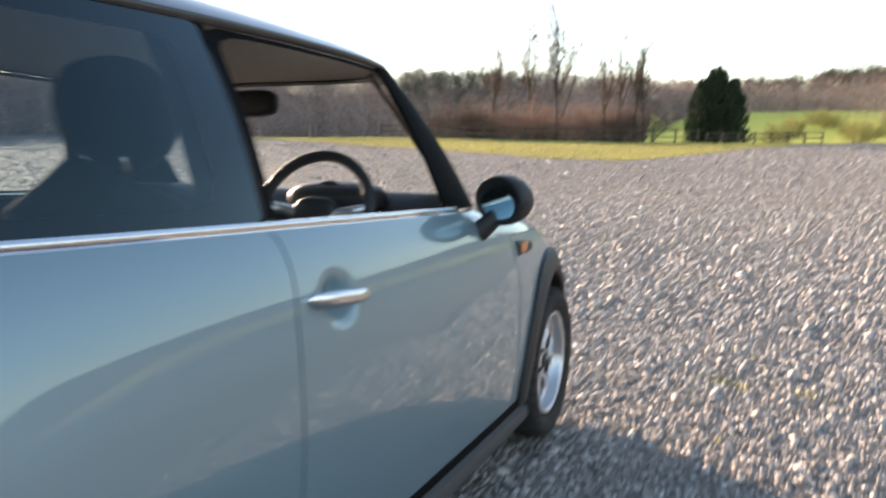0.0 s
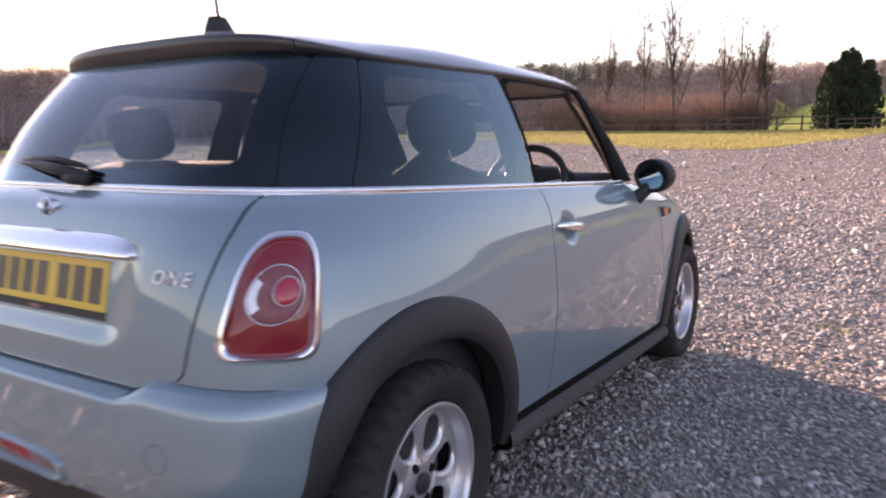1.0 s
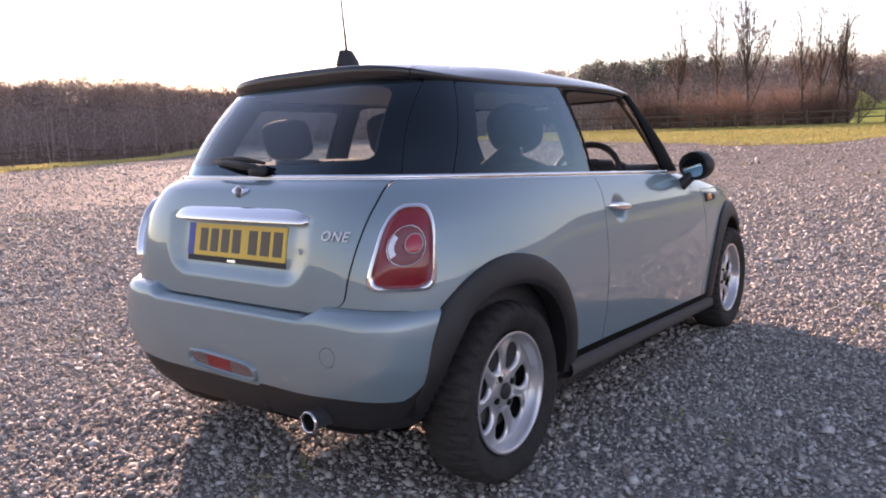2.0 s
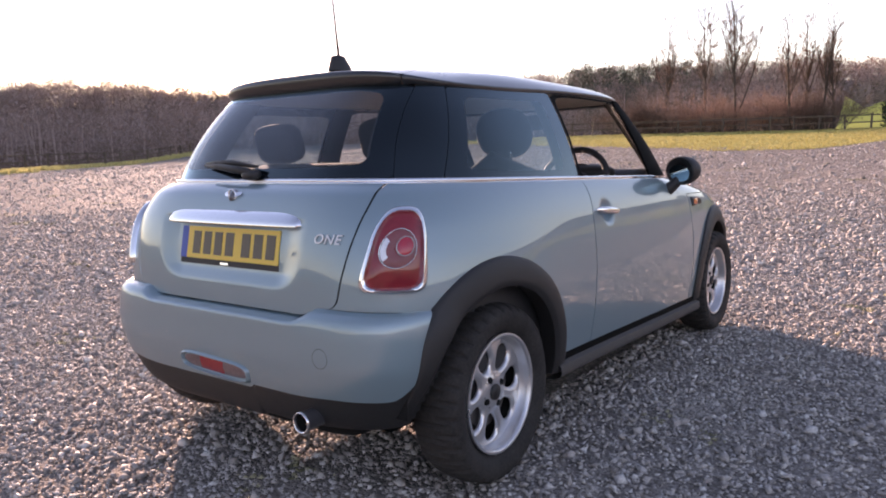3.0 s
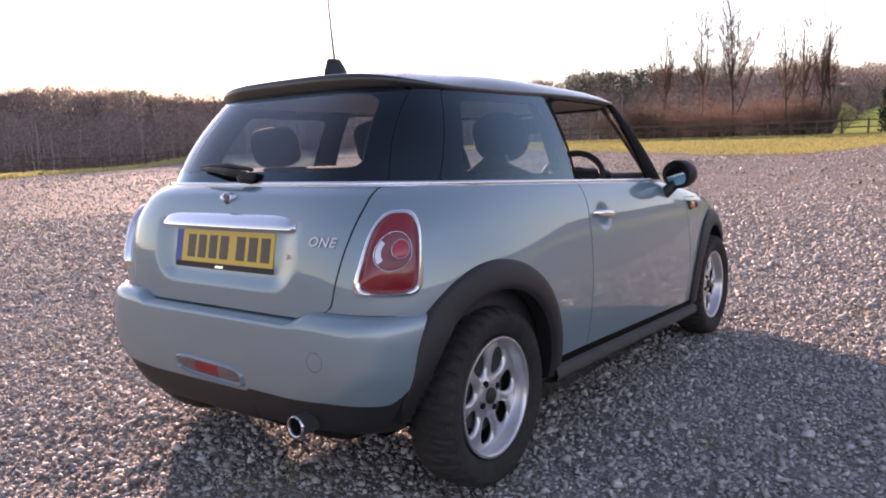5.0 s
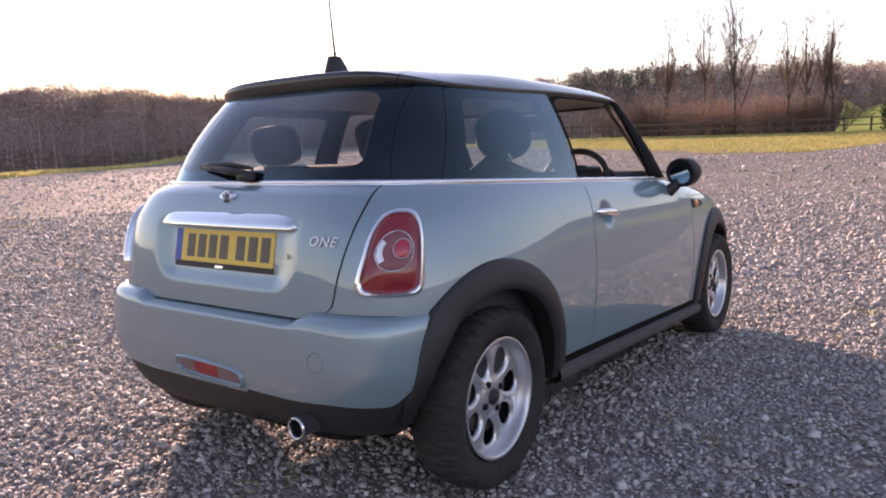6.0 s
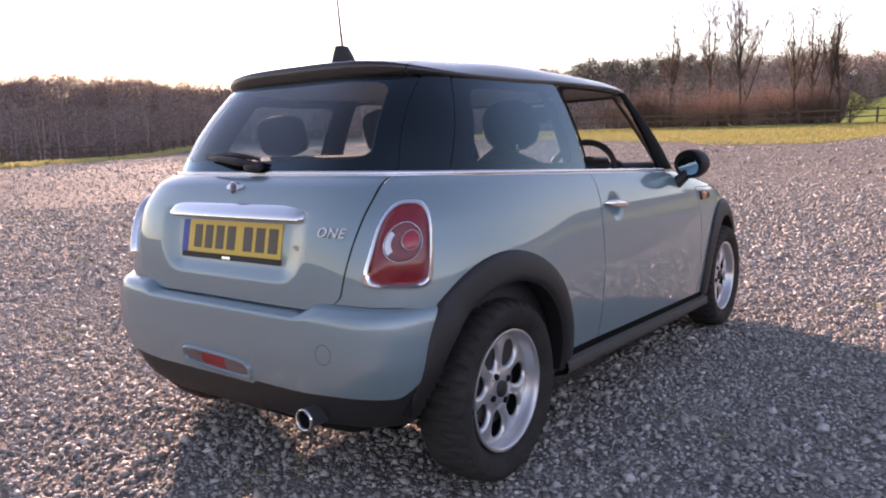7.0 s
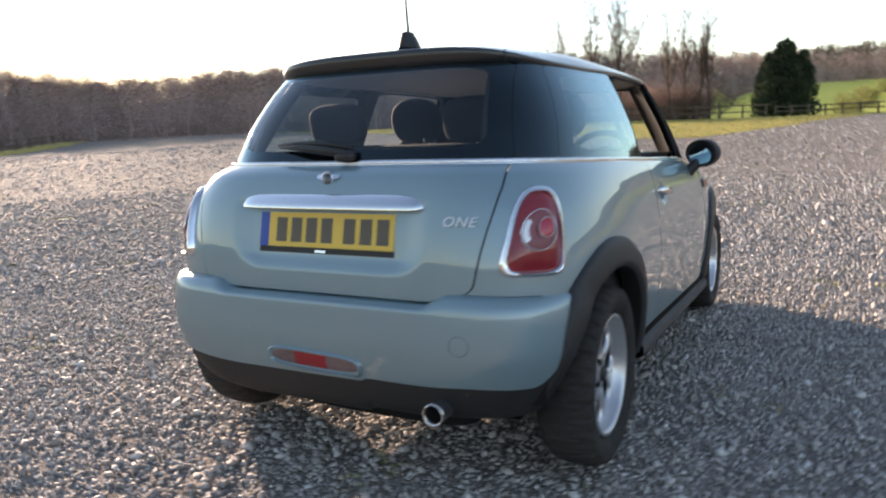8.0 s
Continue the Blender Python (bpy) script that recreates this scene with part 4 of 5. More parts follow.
def wheel(x_face, y, z, side, phase):
    hub = new("wheel")
    hub.parent = car
    hub.location = (side * x_face, y, z)
    out = 1 if side > 0 else -1

    def w(p):
        return Vector((out * p[0], p[1], p[2]))
    # tyre with tread blocks
    s = Soup()
    tprof = [(0.196, -0.020), (0.206, -0.006), (0.222, 0.012), (0.244, 0.020), (0.262, 0.022), (0.276, 0.019), (0.288, 0.012), (0.296, -0.004), (0.300, -0.022), (TYRE_R, -0.055), (TYRE_R, -0.095), (0.300, -0.125), (0.294, -0.142), (0.27, -0.165), (0.22, -0.16), (0.196, -0.14)]
    seg = 252

    def tyre_fn(u, v):
        k = int(round(v * (len(tprof) - 1)))
        r, h = tprof[k]
        i = int(round(u * seg)) % seg
        if 6 <= k <= 12:
            r -= 0.010 if i % 7 in ((0, 1) if k < 9 else (3, 4)) else 0.0
        if k in (3, 4):
            h += 0.0012 if (i // 10) % 2 else 0.0
        t = 2 * math.pi * u
        return w((h, r * math.cos(t), r * math.sin(t)))
    s.grid(tyre_fn, seg, len(tprof) - 1, wrap=True)
    part("tyre", s, RUBBER, hub, "dusty black tyre", recalc=True, sharp=35)
    # rim barrel and lip
    s = Soup()
    s.lathe([(0.178, -0.037), (0.183, -0.028), (0.187, -0.008), (0.190, 0.004), (0.197, 0.008), (0.2025, 0.006), (0.203, 0.0), (0.199, -0.014), (0.190, -0.022)], (0, 0, 0), "x", 72)
    s.v = [tuple(w(p)) for p in s.v]
    rim = part("rim", s, ALLOY, hub, "silver alloy rim", recalc=True, sharp=50)
    # barrel in near-black: the shade behind the holes is put into its colour
    s = Soup()
    s.lathe([(0.186, -0.040), (0.182, -0.05), (0.180, -0.07), (0.178, -0.15)], (0, 0, 0), "x", 48)
    s.v = [tuple(w(p)) for p in s.v]
    part("rim_barrel", s, DARK, rim, "rim barrel coloured dark for the shade inside the wheel", recalc=True)
    # face: seven dished oval holes
    s = Soup()

    def face_x(r):
        return curve([(0.0, -0.026), (0.045, -0.026), (0.07, -0.034), (0.12, -0.030), (0.16, -0.032), (0.180, -0.036), (0.19, -0.034)])(r)
    holes, ring = 7, 48
    for k in range(holes):
        mid = 2 * math.pi * (k + phase) / holes
        half = math.pi / holes

        def outer(t):
            # the sector's outline, walked by the direction t seen from the hole's middle
            c, q = math.cos(t), math.sin(t)
            best = 9.0
            for j in range(1, 200):
                d = j * 0.001
                px, py = 0.122 + d * c, d * q
                r, ang = math.hypot(px, py), math.atan2(py, px)
                if r > 0.184 or r < 0.052 or abs(ang) > half:
                    best = d
                    break
            return best
        rows = []
        for i in range(ring):
            t = 2 * math.pi * i / ring
            o = outer(t)
            e = 1.0 / math.sqrt((math.cos(t) / 0.045) ** 2 + (math.sin(t) / (0.0355 + 0.004 * math.cos(t))) ** 2)
            e = min(e, o * 0.93)
            line = []
            for d, dx in ((o, 0.0), (lerp(o, e + 0.010, 0.6), 0.0), (e + min(0.010, (o - e) * 0.5), 0.0), (e + min(0.004, (o - e) * 0.3), -0.004), (e, -0.009), (e - 0.0005, -0.013), (e + 0.001, -0.016)):
                px, py = 0.122 + d * math.cos(t), d * math.sin(t)
                r = math.hypot(px, py)
                ang = math.atan2(py, px) + mid
                line.append(s.add(w((face_x(r) + dx, r * math.cos(ang), r * math.sin(ang)))))
            rows.append(line)
        for i in range(ring):
            a_, b_ = rows[i], rows[(i + 1) % ring]
            for j in range(6):
                s.f.append((a_[j], b_[j], b_[j + 1], a_[j + 1]))
    s.grid(lambda u, v: w((face_x(lerp(0.0, 0.053, v)), lerp(0.0, 0.053, v) * math.cos(2 * math.pi * u), lerp(0.0, 0.053, v) * math.sin(2 * math.pi * u))), 56, 6, wrap=True)
    part("spoke_face", s, ALLOY, rim, "seven-hole alloy face", recalc=True, sharp=40)
    s = Soup()
    s.lathe([(0.0, -0.014), (0.020, -0.015), (0.027, -0.019), (0.028, -0.030)], (0, 0, 0), "x", 28)
    s.v = [tuple(w(p)) for p in s.v]
    part("centre_cap", s, PLASTIC, rim, "black centre cap", recalc=True)
    for k in range(4):
        t = 2 * math.pi * (k + 0.3) / 4
        s = Soup()
        s.lathe([(0.0, -0.014), (0.010, -0.015), (0.0115, -0.018), (0.012, -0.026)], (-0.008, 0.050 * math.cos(t), 0.050 * math.sin(t)), "x", 12)
        s.v = [tuple(w(p)) for p in s.v]
        part("wheel_bolt", s, DARK, rim, recalc=True)
    s = Soup()
    s.lathe([(0.0, -0.060), (0.125, -0.060), (0.130, -0.066), (0.130, -0.085), (0.0, -0.085)], (0, 0, 0), "x", 40)
    s.v = [tuple(w(p)) for p in s.v]
    part("brake_disc", s, plain("brake_iron", (0.10, 0.09, 0.085), 0.5, 0.6), hub, "dull iron brake disc", recalc=True, sharp=40)


for side, phase in ((1, 0.15), (-1, 0.4)):
    wheel(0.798, 0.0, 0.310, side, phase)
    wheel(0.788, 2.467, 0.295, side, phase + 0.35)


# ---- cabin ----
def seat(x):
    ob = new("seat")
    ob.parent = car
    tilt = Matrix.Rotation(radians(-14), 3, "X")
    s = Soup()
    s.blob(lean(Vector((x, 0.98, 0.56))), (0.245, 0.26, 0.085), 0.4)
    part("seat_cushion", s, CLOTH, ob, "dark cloth cushion")
    s = Soup()
    s.grid(lambda u, v: lean(Vector((x, 0.75, 0.86)) + tilt.inverted() @ Vector((
        (0.235 - 0.075 * max(0.0, v - 0.55) ** 1.2 * 2) * math.copysign(abs(math.cos(2 * math.pi * u)) ** 0.5, math.cos(2 * math.pi * u)) * min(1.0, 6 * v, 5 * (1 - v) + 0.02),
        0.085 * math.copysign(abs(math.sin(2 * math.pi * u)) ** 0.6, math.sin(2 * math.pi * u)) * min(1.0, 6 * v, 6 * (1 - v) + 0.02) - 0.02 * math.cos(6 * v), lerp(-0.33, 0.27, v)))), 36, 24, wrap=True)
    part("seat_backrest", s, CLOTH, ob, "dark cloth backrest", recalc=True)
    s = Soup()
    s.blob(lean(Vector((x, 0.765, 1.196))), (0.134, 0.064, 0.110), 0.82, 32, 18, tilt.inverted())
    rest = part("headrest", s, CLOTH, ob, "dark rounded headrest")
    for dx in (-0.05, 0.05):
        s = Soup()
        s.tube([lean(Vector((x + dx, 0.745, 1.05))), lean(Vector((x + dx, 0.735, 1.15)))], 0.006, 8)
        part("headrest_post", s, CHROME, rest)


for x in (0.355, -0.355):
    seat(x)
bench = new("rear_bench")
bench.parent = car
s = Soup()
s.blob(lean(Vector((0, 0.22, 0.55))), (0.56, 0.24, 0.09), 0.3)
part("bench_cushion", s, CLOTH, bench)
s = Soup()
s.blob(lean(Vector((0, 0.045, 0.80))), (0.56, 0.07, 0.27), 0.35, turn=Matrix.Rotation(radians(16), 3, "X"))
part("bench_backrest", s, CLOTH, bench)
for x in (0.30, -0.30):
    s = Soup()
    s.blob(lean(Vector((x, 0.05, 1.15))), (0.118, 0.050, 0.080), 0.55, 28, 16, Matrix.Rotation(radians(14), 3, "X"))
    part("headrest", s, CLOTH, bench, "dark rear headrest")
s = Soup()
s.grid(lambda u, v: lean(Vector((lerp(-0.50, 0.50, u), lerp(-0.27, -0.0, v), 0.985 + 0.008 * math.sin(math.pi * v)))), 12, 8)
part("parcel_shelf", s, TRIM, car, "dark parcel shelf")

s = Soup()
s.grid(lambda u, v: lean(Vector((lerp(-0.66, 0.66, u), lerp(1.48, 1.99, v), 0.70 + 0.330 * math.sin(min(1.0, v * 2.2) * math.pi / 2) ** 0.8 + 0.012 * math.sin(math.pi * v)))), 40, 24)
s.blob(lean(Vector((0.36, 1.57, 1.02))), (0.16, 0.09, 0.050), 0.8)
dash = part("dashboard", s, TRIM, car, "dark plastic dashboard")
s = Soup()
s.lathe([(0.0, 0.0), (0.115, 0.0), (0.125, -0.012), (0.13, 0.0), (0.125, 0.05)], lean(Vector((0.0, 1.48, 0.90))), "y", 40)
part("central_dial", s, CHROME, dash, recalc=True)
# steering wheel
wheel_turn = Matrix.Rotation(radians(66), 3, "X")
centre = lean(Vector((0.36, 1.43, 0.975)))
s = Soup()
s.grid(lambda u, v: centre + wheel_turn @ Vector(((0.180 + 0.0165 * math.cos(2 * math.pi * v)) * math.cos(2 * math.pi * u), (0.180 + 0.0165 * math.cos(2 * math.pi * v)) * math.sin(2 * math.pi * u), 0.0165 * math.sin(2 * math.pi * v))), 64, 12, wrap=True)
sw = part("steering_wheel", s, TRIM, car, "dark leather-rimmed steering wheel", recalc=True)
s = Soup()
s.blob(centre + Vector((0, 0.025, -0.01)), (0.075, 0.03, 0.06), 0.7)
part("steering_boss", s, TRIM, sw)
for t in (0.15, math.pi - 0.15, 1.5 * math.pi):
    s = Soup()
    e = wheel_turn @ Vector((0.175 * math.cos(t), 0.175 * math.sin(t), 0))
    s.tube([centre + Vector((0, 0.025, -0.01)), centre + e], [0.020, 0.014], 8)
    part("steering_spoke", s, ALLOY, sw)
s = Soup()
s.lathe([(0.0, 0.0), (0.060, 0.0), (0.070, -0.012), (0.072, 0.0), (0.065, 0.06)], lean(Vector((0.36, 1.53, 1.00))), "y", 32)
part("rev_counter", s, TRIM, dash, recalc=True)
# inner mirror
s = Soup()
s.blob(lean(Vector((0.05, 1.56, 1.298))), (0.132, 0.024, 0.042), 0.65, 28, 14, Matrix.Rotation(radians(-14), 3, "Z"))
s.tube([lean(Vector((0.0, 1.59, 1.28))), lean(Vector((0.0, 1.64, 1.32)))], 0.012, 8)
part("inner_mirror", s, TRIM, car, "dark inner rear-view mirror")
# door cards, inner waist and pillars
for side in (1, -1):
    s = Soup()
    s.grid(lambda u, v: lean(Vector((side * (side_x(lerp(-0.1, 1.75, u), lerp(0.35, 0.98, v)) - 0.055 - 0.02 * math.sin(math.pi * v)), lerp(-0.1, 1.75, u), lerp(0.35, 0.985, v)))), 30, 14, flip=side > 0)
    part("side_trim_panel", s, TRIM, car, "dark side trim")
    s = Soup()
    s.grid(lambda u, v: lean(Vector((side * (gh_w(v) - 0.035), lerp(0.615, 0.70, u) + 0.02 * v, gh_z(v)))), 4, 12, flip=side > 0)
    part("centre_pillar_trim", s, TRIM, car)
s = Soup()
s.grid(lambda u, v: lean(Vector((lerp(-0.70, 0.70, u), lerp(-0.40, 1.7, v), 0.32))), 4, 6)
part("cabin_floor", s, DARK, car)


# ---- ground ----
def bearing(x, y):
    """Degrees left of +y."""
    return math.degrees(math.atan2(-x, y))


def rise(x, y):
    """Height of the land: level gravel, a slow rise to the fence, then wooded hills all round."""
    r, b = math.hypot(x, y), bearing(x, y)
    h = 1.25 * smooth(14, 66, y) * smooth(75, 40, b) * smooth(-60, -20, b)
    h += 0.012 * min(120, max(0.0, y - 3.0)) + 0.010 * min(120, max(0.0, -x - 5.0))
    right, left = smooth(9, 5, b), smooth(34, 50, b)
    start = lerp(lerp(80, 150, right), 78, left)
    crest = lerp(lerp(200, 265, right), 165, left)
    hill = lerp(lerp(12.5, 16.5, right), 8.6, left) + 1.3 * math.sin(b * 0.11) + 0.7 * math.sin(b * 0.31 + 1) + 7.5 * smooth(3, -12, b)
    field = lerp(3.2, 6.2, smooth(8, 2, b))
    h += field * right * smooth(66, 150, r)
    h += (hill - field * right) * smooth(start, crest, r) + 4 * smooth(280, 900, r)
    return h + 0.25 * noise.noise((x * 0.05, y * 0.05, 0)) * smooth(12, 60, r)


def ground_material():
    m, nt, b = material("gravel_and_grass_ground", (0.2, 0.18, 0.17), 0.95, spec=0.02)
    pos = coords(nt)
    sep = nt.nodes.new("ShaderNodeSeparateXYZ")
    nt.links.new(pos, sep.inputs[0])
    x, y, z = sep.outputs
    # stones: cells with their own shade
    vor = nt.nodes.new("ShaderNodeTexVoronoi")
    vor.inputs["Scale"].default_value = 80
    nt.links.new(pos, vor.inputs["Vector"])
    cell = nt.nodes.new("ShaderNodeSeparateColor")
    nt.links.new(vor.outputs["Color"], cell.inputs[0])
    stone = ramp(nt, cell.outputs[0], [(0.0, (0.14, 0.132, 0.126)), (0.35, (0.21, 0.196, 0.186)), (0.7, (0.28, 0.262, 0.248)), (1.0, (0.40, 0.380, 0.364))])
    patch = noise_of(nt, 0.35, 5)
    stone = mixc(nt, mathn(nt, "MULTIPLY", patch, 0.55), stone, (0.22, 0.18, 0.135))
    speck = noise_of(nt, 5.0, 8, 0.8)
    stone = mixc(nt, 0.55, stone, ramp(nt, speck, [(0.36, (0.22, 0.21, 0.21)), (0.62, (0.72, 0.70, 0.69))]), "OVERLAY")
    clump = noise_of(nt, 1.6, 9, 0.85)
    stone = mixc(nt, 0.40, stone, ramp(nt, clump, [(0.40, (0.30, 0.29, 0.29)), (0.60, (0.68, 0.67, 0.66))]), "OVERLAY")
    moss = mathn(nt, "MULTIPLY", mathn(nt, "GREATER_THAN", noise_of(nt, 0.9, 6, 0.7), 0.64), 0.55)
    stone = mixc(nt, moss, stone, (0.17, 0.17, 0.05))
    # grass
    gf = noise_of(nt, 0.16, 6, 0.65)
    gg = noise_of(nt, 6.0, 6, 0.7)
    grass = mixc(nt, gg, ramp(nt, gf, [(0.3, (0.36, 0.33, 0.12)), (0.55, (0.44, 0.40, 0.14)), (0.75, (0.35, 0.36, 0.12))]), (0.29, 0.27, 0.10))
    field = mixc(nt, gg, ramp(nt, gf, [(0.3, (0.55, 0.54, 0.12)), (0.7, (0.66, 0.64, 0.18))]), (0.47, 0.47, 0.11))
    leaf = ramp(nt, gg, [(0.3, (0.10, 0.068, 0.052)), (0.7, (0.18, 0.12, 0.09))])
    wob = mathn(nt, "MULTIPLY_ADD", noise_of(nt, 0.22, 6, 0.7), 9.0, -4.5)
    # the gravel's two edges
    e1 = mathn(nt, "SUBTRACT", mathn(nt, "MULTIPLY_ADD", mathn(nt, "MAXIMUM", mathn(nt, "ADD", x, 4.0), 0.0), -3.3, mathn(nt, "MULTIPLY_ADD", mathn(nt, "MINIMUM", x, -4.0), 0.58, y)), mathn(nt, "ADD", 29.5, wob))
    e2 = mathn(nt, "SUBTRACT", mathn(nt, "MULTIPLY", mathn(nt, "MULTIPLY_ADD", y, 0.74, x), -1.0), mathn(nt, "MULTIPLY_ADD", wob, 0.35, 32.0))
    on_grass = mathn(nt, "MAXIMUM", mathn(nt, "SMOOTH_MIN", mathn(nt, "MULTIPLY", e1, 0.35), 1.0, 0.1), mathn(nt, "SMOOTH_MIN", mathn(nt, "MULTIPLY", e2, 0.5), 1.0, 0.1))
    clampn = nt.nodes.new("ShaderNodeClamp")
    nt.links.new(on_grass, clampn.inputs[0])
    col = mixc(nt, clampn.outputs[0], stone, grass)
    # dark rough pasture behind the yard fence
    past = nt.nodes.new("ShaderNodeClamp")
    nt.links.new(mathn(nt, "MULTIPLY", mathn(nt, "SUBTRACT", e2, 4.0), 0.6), past.inputs[0])
    col = mixc(nt, past.outputs[0], col, leaf)
    fy = nt.nodes.new("ShaderNodeClamp")
    nt.links.new(mathn(nt, "MULTIPLY", mathn(nt, "SUBTRACT", y, 70), 0.3), fy.inputs[0])
    col = mixc(nt, fy.outputs[0], col, field)
    # woodland floor: everything high or far to the left
    dist = nt.nodes.new("ShaderNodeVectorMath")
    dist.operation = "LENGTH"
    nt.links.new(pos, dist.inputs[0])
    wood_r = nt.nodes.new("ShaderNodeClamp")
    nt.links.new(mathn(nt, "MULTIPLY", mathn(nt, "SUBTRACT", dist.outputs["Value"], mathn(nt, "MULTIPLY_ADD", mathn(nt, "GREATER_THAN", mathn(nt, "MULTIPLY_ADD", y, 0.125, x), 0.0), 75.0, mathn(nt, "MULTIPLY_ADD", wob, 1.5, 82))), 0.4), wood_r.inputs[0])
    col = mixc(nt, wood_r.outputs[0], col, leaf)
    nt.links.new(col, b.inputs["Base Color"])
    rough_h = mathn(nt, "MULTIPLY_ADD", vor.outputs["Distance"], -1.2, mathn(nt, "MULTIPLY", noise_of(nt, 90, 3), 0.3))
    bump(nt, b, rough_h, 0.8, 0.010)
    return m


GROUND = ground_material()
s = Soup()
radii = [0.0] + [0.8 * 1.085 ** k for k in range(104)]
nb = 180


def ground_fn(u, v):
    r = radii[int(round(v * (len(radii) - 1)))]
    t = 2 * math.pi * u
    x, y = r * math.cos(t), r * math.sin(t)
    return Vector((x, y, rise(x, y) - (0.012 if r < 14 else 0.0)))


s.grid(ground_fn, nb, len(radii) - 1, wrap=True)
me = s.mesh("ground")
me.materials.append(GROUND)
ground = tagged(new("ground", me), "gravel yard giving way to rough grass and wooded hills", "ground", kind="structure")


# ---- loose gravel ----
STONE = island_material("gravel_stone", [(0.0, (0.22, 0.200, 0.186)), (0.3, (0.34, 0.310, 0.287)), (0.6, (0.40, 0.366, 0.338)), (0.85, (0.45, 0.415, 0.385)), (1.0, (0.66, 0.625, 0.585))], 0.85, 0.3, 0.3, moss=True)


def gravel(name, rng, count, pick, size, spread, sunk, label):
    """Many faceted stones strewn over the places that pick() draws, as one mesh."""
    cube = np.array([(1, 0.3, 0), (-0.3, 1, 0.2), (-1, -0.2, 0), (0.2, -1, -0.1), (0.1, 0.1, 1), (0, 0, -1)])
    tri = np.array([(0, 1, 4), (1, 2, 4), (2, 3, 4), (3, 0, 4), (1, 0, 5), (2, 1, 5), (3, 2, 5), (0, 3, 5)])
    xy = pick(rng, count)
    count = len(xy)
    rad = size * np.exp(rng.normal(0, spread, count)) * (1 + 0.050 * np.maximum(0, np.hypot(xy[:, 0], xy[:, 1]) - 3.5))
    shape = cube[None] * (1 + rng.uniform(-0.35, 0.35, (count, 6, 3)) + rng.uniform(-0.3, 0.3, (count, 6, 3)))
    shape = shape * rng.uniform(0.62, 1.15, (count, 1, 3)) * np.array([1.15, 1.15, 0.7])
    q = rng.normal(size=(count, 4)) * np.array([1.0, 0.35, 0.35, 1.2])
    q /= np.linalg.norm(q, axis=1, keepdims=True)
    a, b, c, d = q.T
    rot = np.stack([1 - 2 * (c * c + d * d), 2 * (b * c - a * d), 2 * (b * d + a * c), 2 * (b * c + a * d), 1 - 2 * (b * b + d * d), 2 * (c * d - a * b), 2 * (b * d - a * c), 2 * (c * d + a * b), 1 - 2 * (b * b + c * c)], 1).reshape(-1, 3, 3)
    pts = np.einsum("nij,nkj->nki", rot, shape) * rad[:, None, None]
    pts[:, :, :2] += xy[:, None, :]
    base = np.array([rise(px, py) for px, py in xy]) - 0.012
    pts[:, :, 2] += (base + rad * rng.uniform(-0.10 - sunk, 0.55 - sunk, count))[:, None]
    faces = (tri[None] + 6 * np.arange(count)[:, None, None]).reshape(-1, 3)
    me = bpy.data.meshes.new(name)
    me.vertices.add(count * 6)
    me.vertices.foreach_set("co", pts.reshape(-1))
    me.loops.add(len(faces) * 3)
    me.loops.foreach_set("vertex_index", faces.reshape(-1).astype(np.int32))
    me.polygons.add(len(faces))
    me.polygons.foreach_set("loop_start", (np.arange(len(faces)) * 3).astype(np.int32))
    me.update(calc_edges=True)
    me.materials.append(STONE)
    return tagged(new(name, me), label, "gravel", kind="stuff")


def near_yard(rng, n):
    p = np.stack([rng.uniform(-4.2, 2.6, n), rng.uniform(-1.9, 4.6, n)], 1)
    p += rng.normal(0, 0.22, p.shape)
    inside = (np.abs(p[:, 0]) < 0.5) & (p[:, 1] > 0.3) & (p[:, 1] < 2.3)
    return p[~inside]


def far_yard(rng, n):
    r = 3.6 * (54.0 / 3.6) ** rng.uniform(0, 1, n)
    t = np.radians(rng.uniform(-14, 78, n))
    p = np.stack([-r * np.sin(t), r * np.cos(t)], 1) + np.array([1.0, -1.0])
    near = (p[:, 0] > -4.2) & (p[:, 0] < 2.6) & (p[:, 1] > -1.9) & (p[:, 1] < 4.6)
    on_gravel = (p[:, 1] + 0.58 * np.minimum(p[:, 0], -4) - 3.3 * np.maximum(0, p[:, 0] + 4) < 28) & (-(p[:, 0] + 0.74 * p[:, 1]) < 31)
    return p[~near & on_gravel]


gravel("gravel", np.random.default_rng(3), 122000, near_yard, 0.0087, 0.36, 0.05, "loose grey-pink crushed stone gravel round the car")
gravel("gravel", np.random.default_rng(4), 150000, far_yard, 0.0128, 0.36, 0.0, "grey-pink gravel spread across the open yard")


# ---- trees, bushes and fences ----
BARK = bark_material("grey_brown_bark", (0.085, 0.068, 0.056))
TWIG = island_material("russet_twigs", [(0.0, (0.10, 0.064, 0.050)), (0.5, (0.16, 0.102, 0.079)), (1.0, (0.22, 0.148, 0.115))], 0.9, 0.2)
# far woods: brown twigs paled, the haze of distance put into their colour
HAZED_TWIG = island_material("hazed_brown_twigs", [(0.0, (0.31, 0.225, 0.200)), (0.5, (0.37, 0.272, 0.245)), (1.0, (0.43, 0.33, 0.295))], 0.9, 0.2)
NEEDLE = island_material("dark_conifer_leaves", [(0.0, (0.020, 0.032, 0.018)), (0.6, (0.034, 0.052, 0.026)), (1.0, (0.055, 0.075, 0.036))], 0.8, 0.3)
# paler than the near conifer: distance haze is mixed into this needle colour
HAZED_PINE = island_material("hazed_evergreen_needles", [(0.0, (0.070, 0.078, 0.058)), (0.6, (0.10, 0.105, 0.078)), (1.0, (0.14, 0.14, 0.10))], 0.85, 0.2)
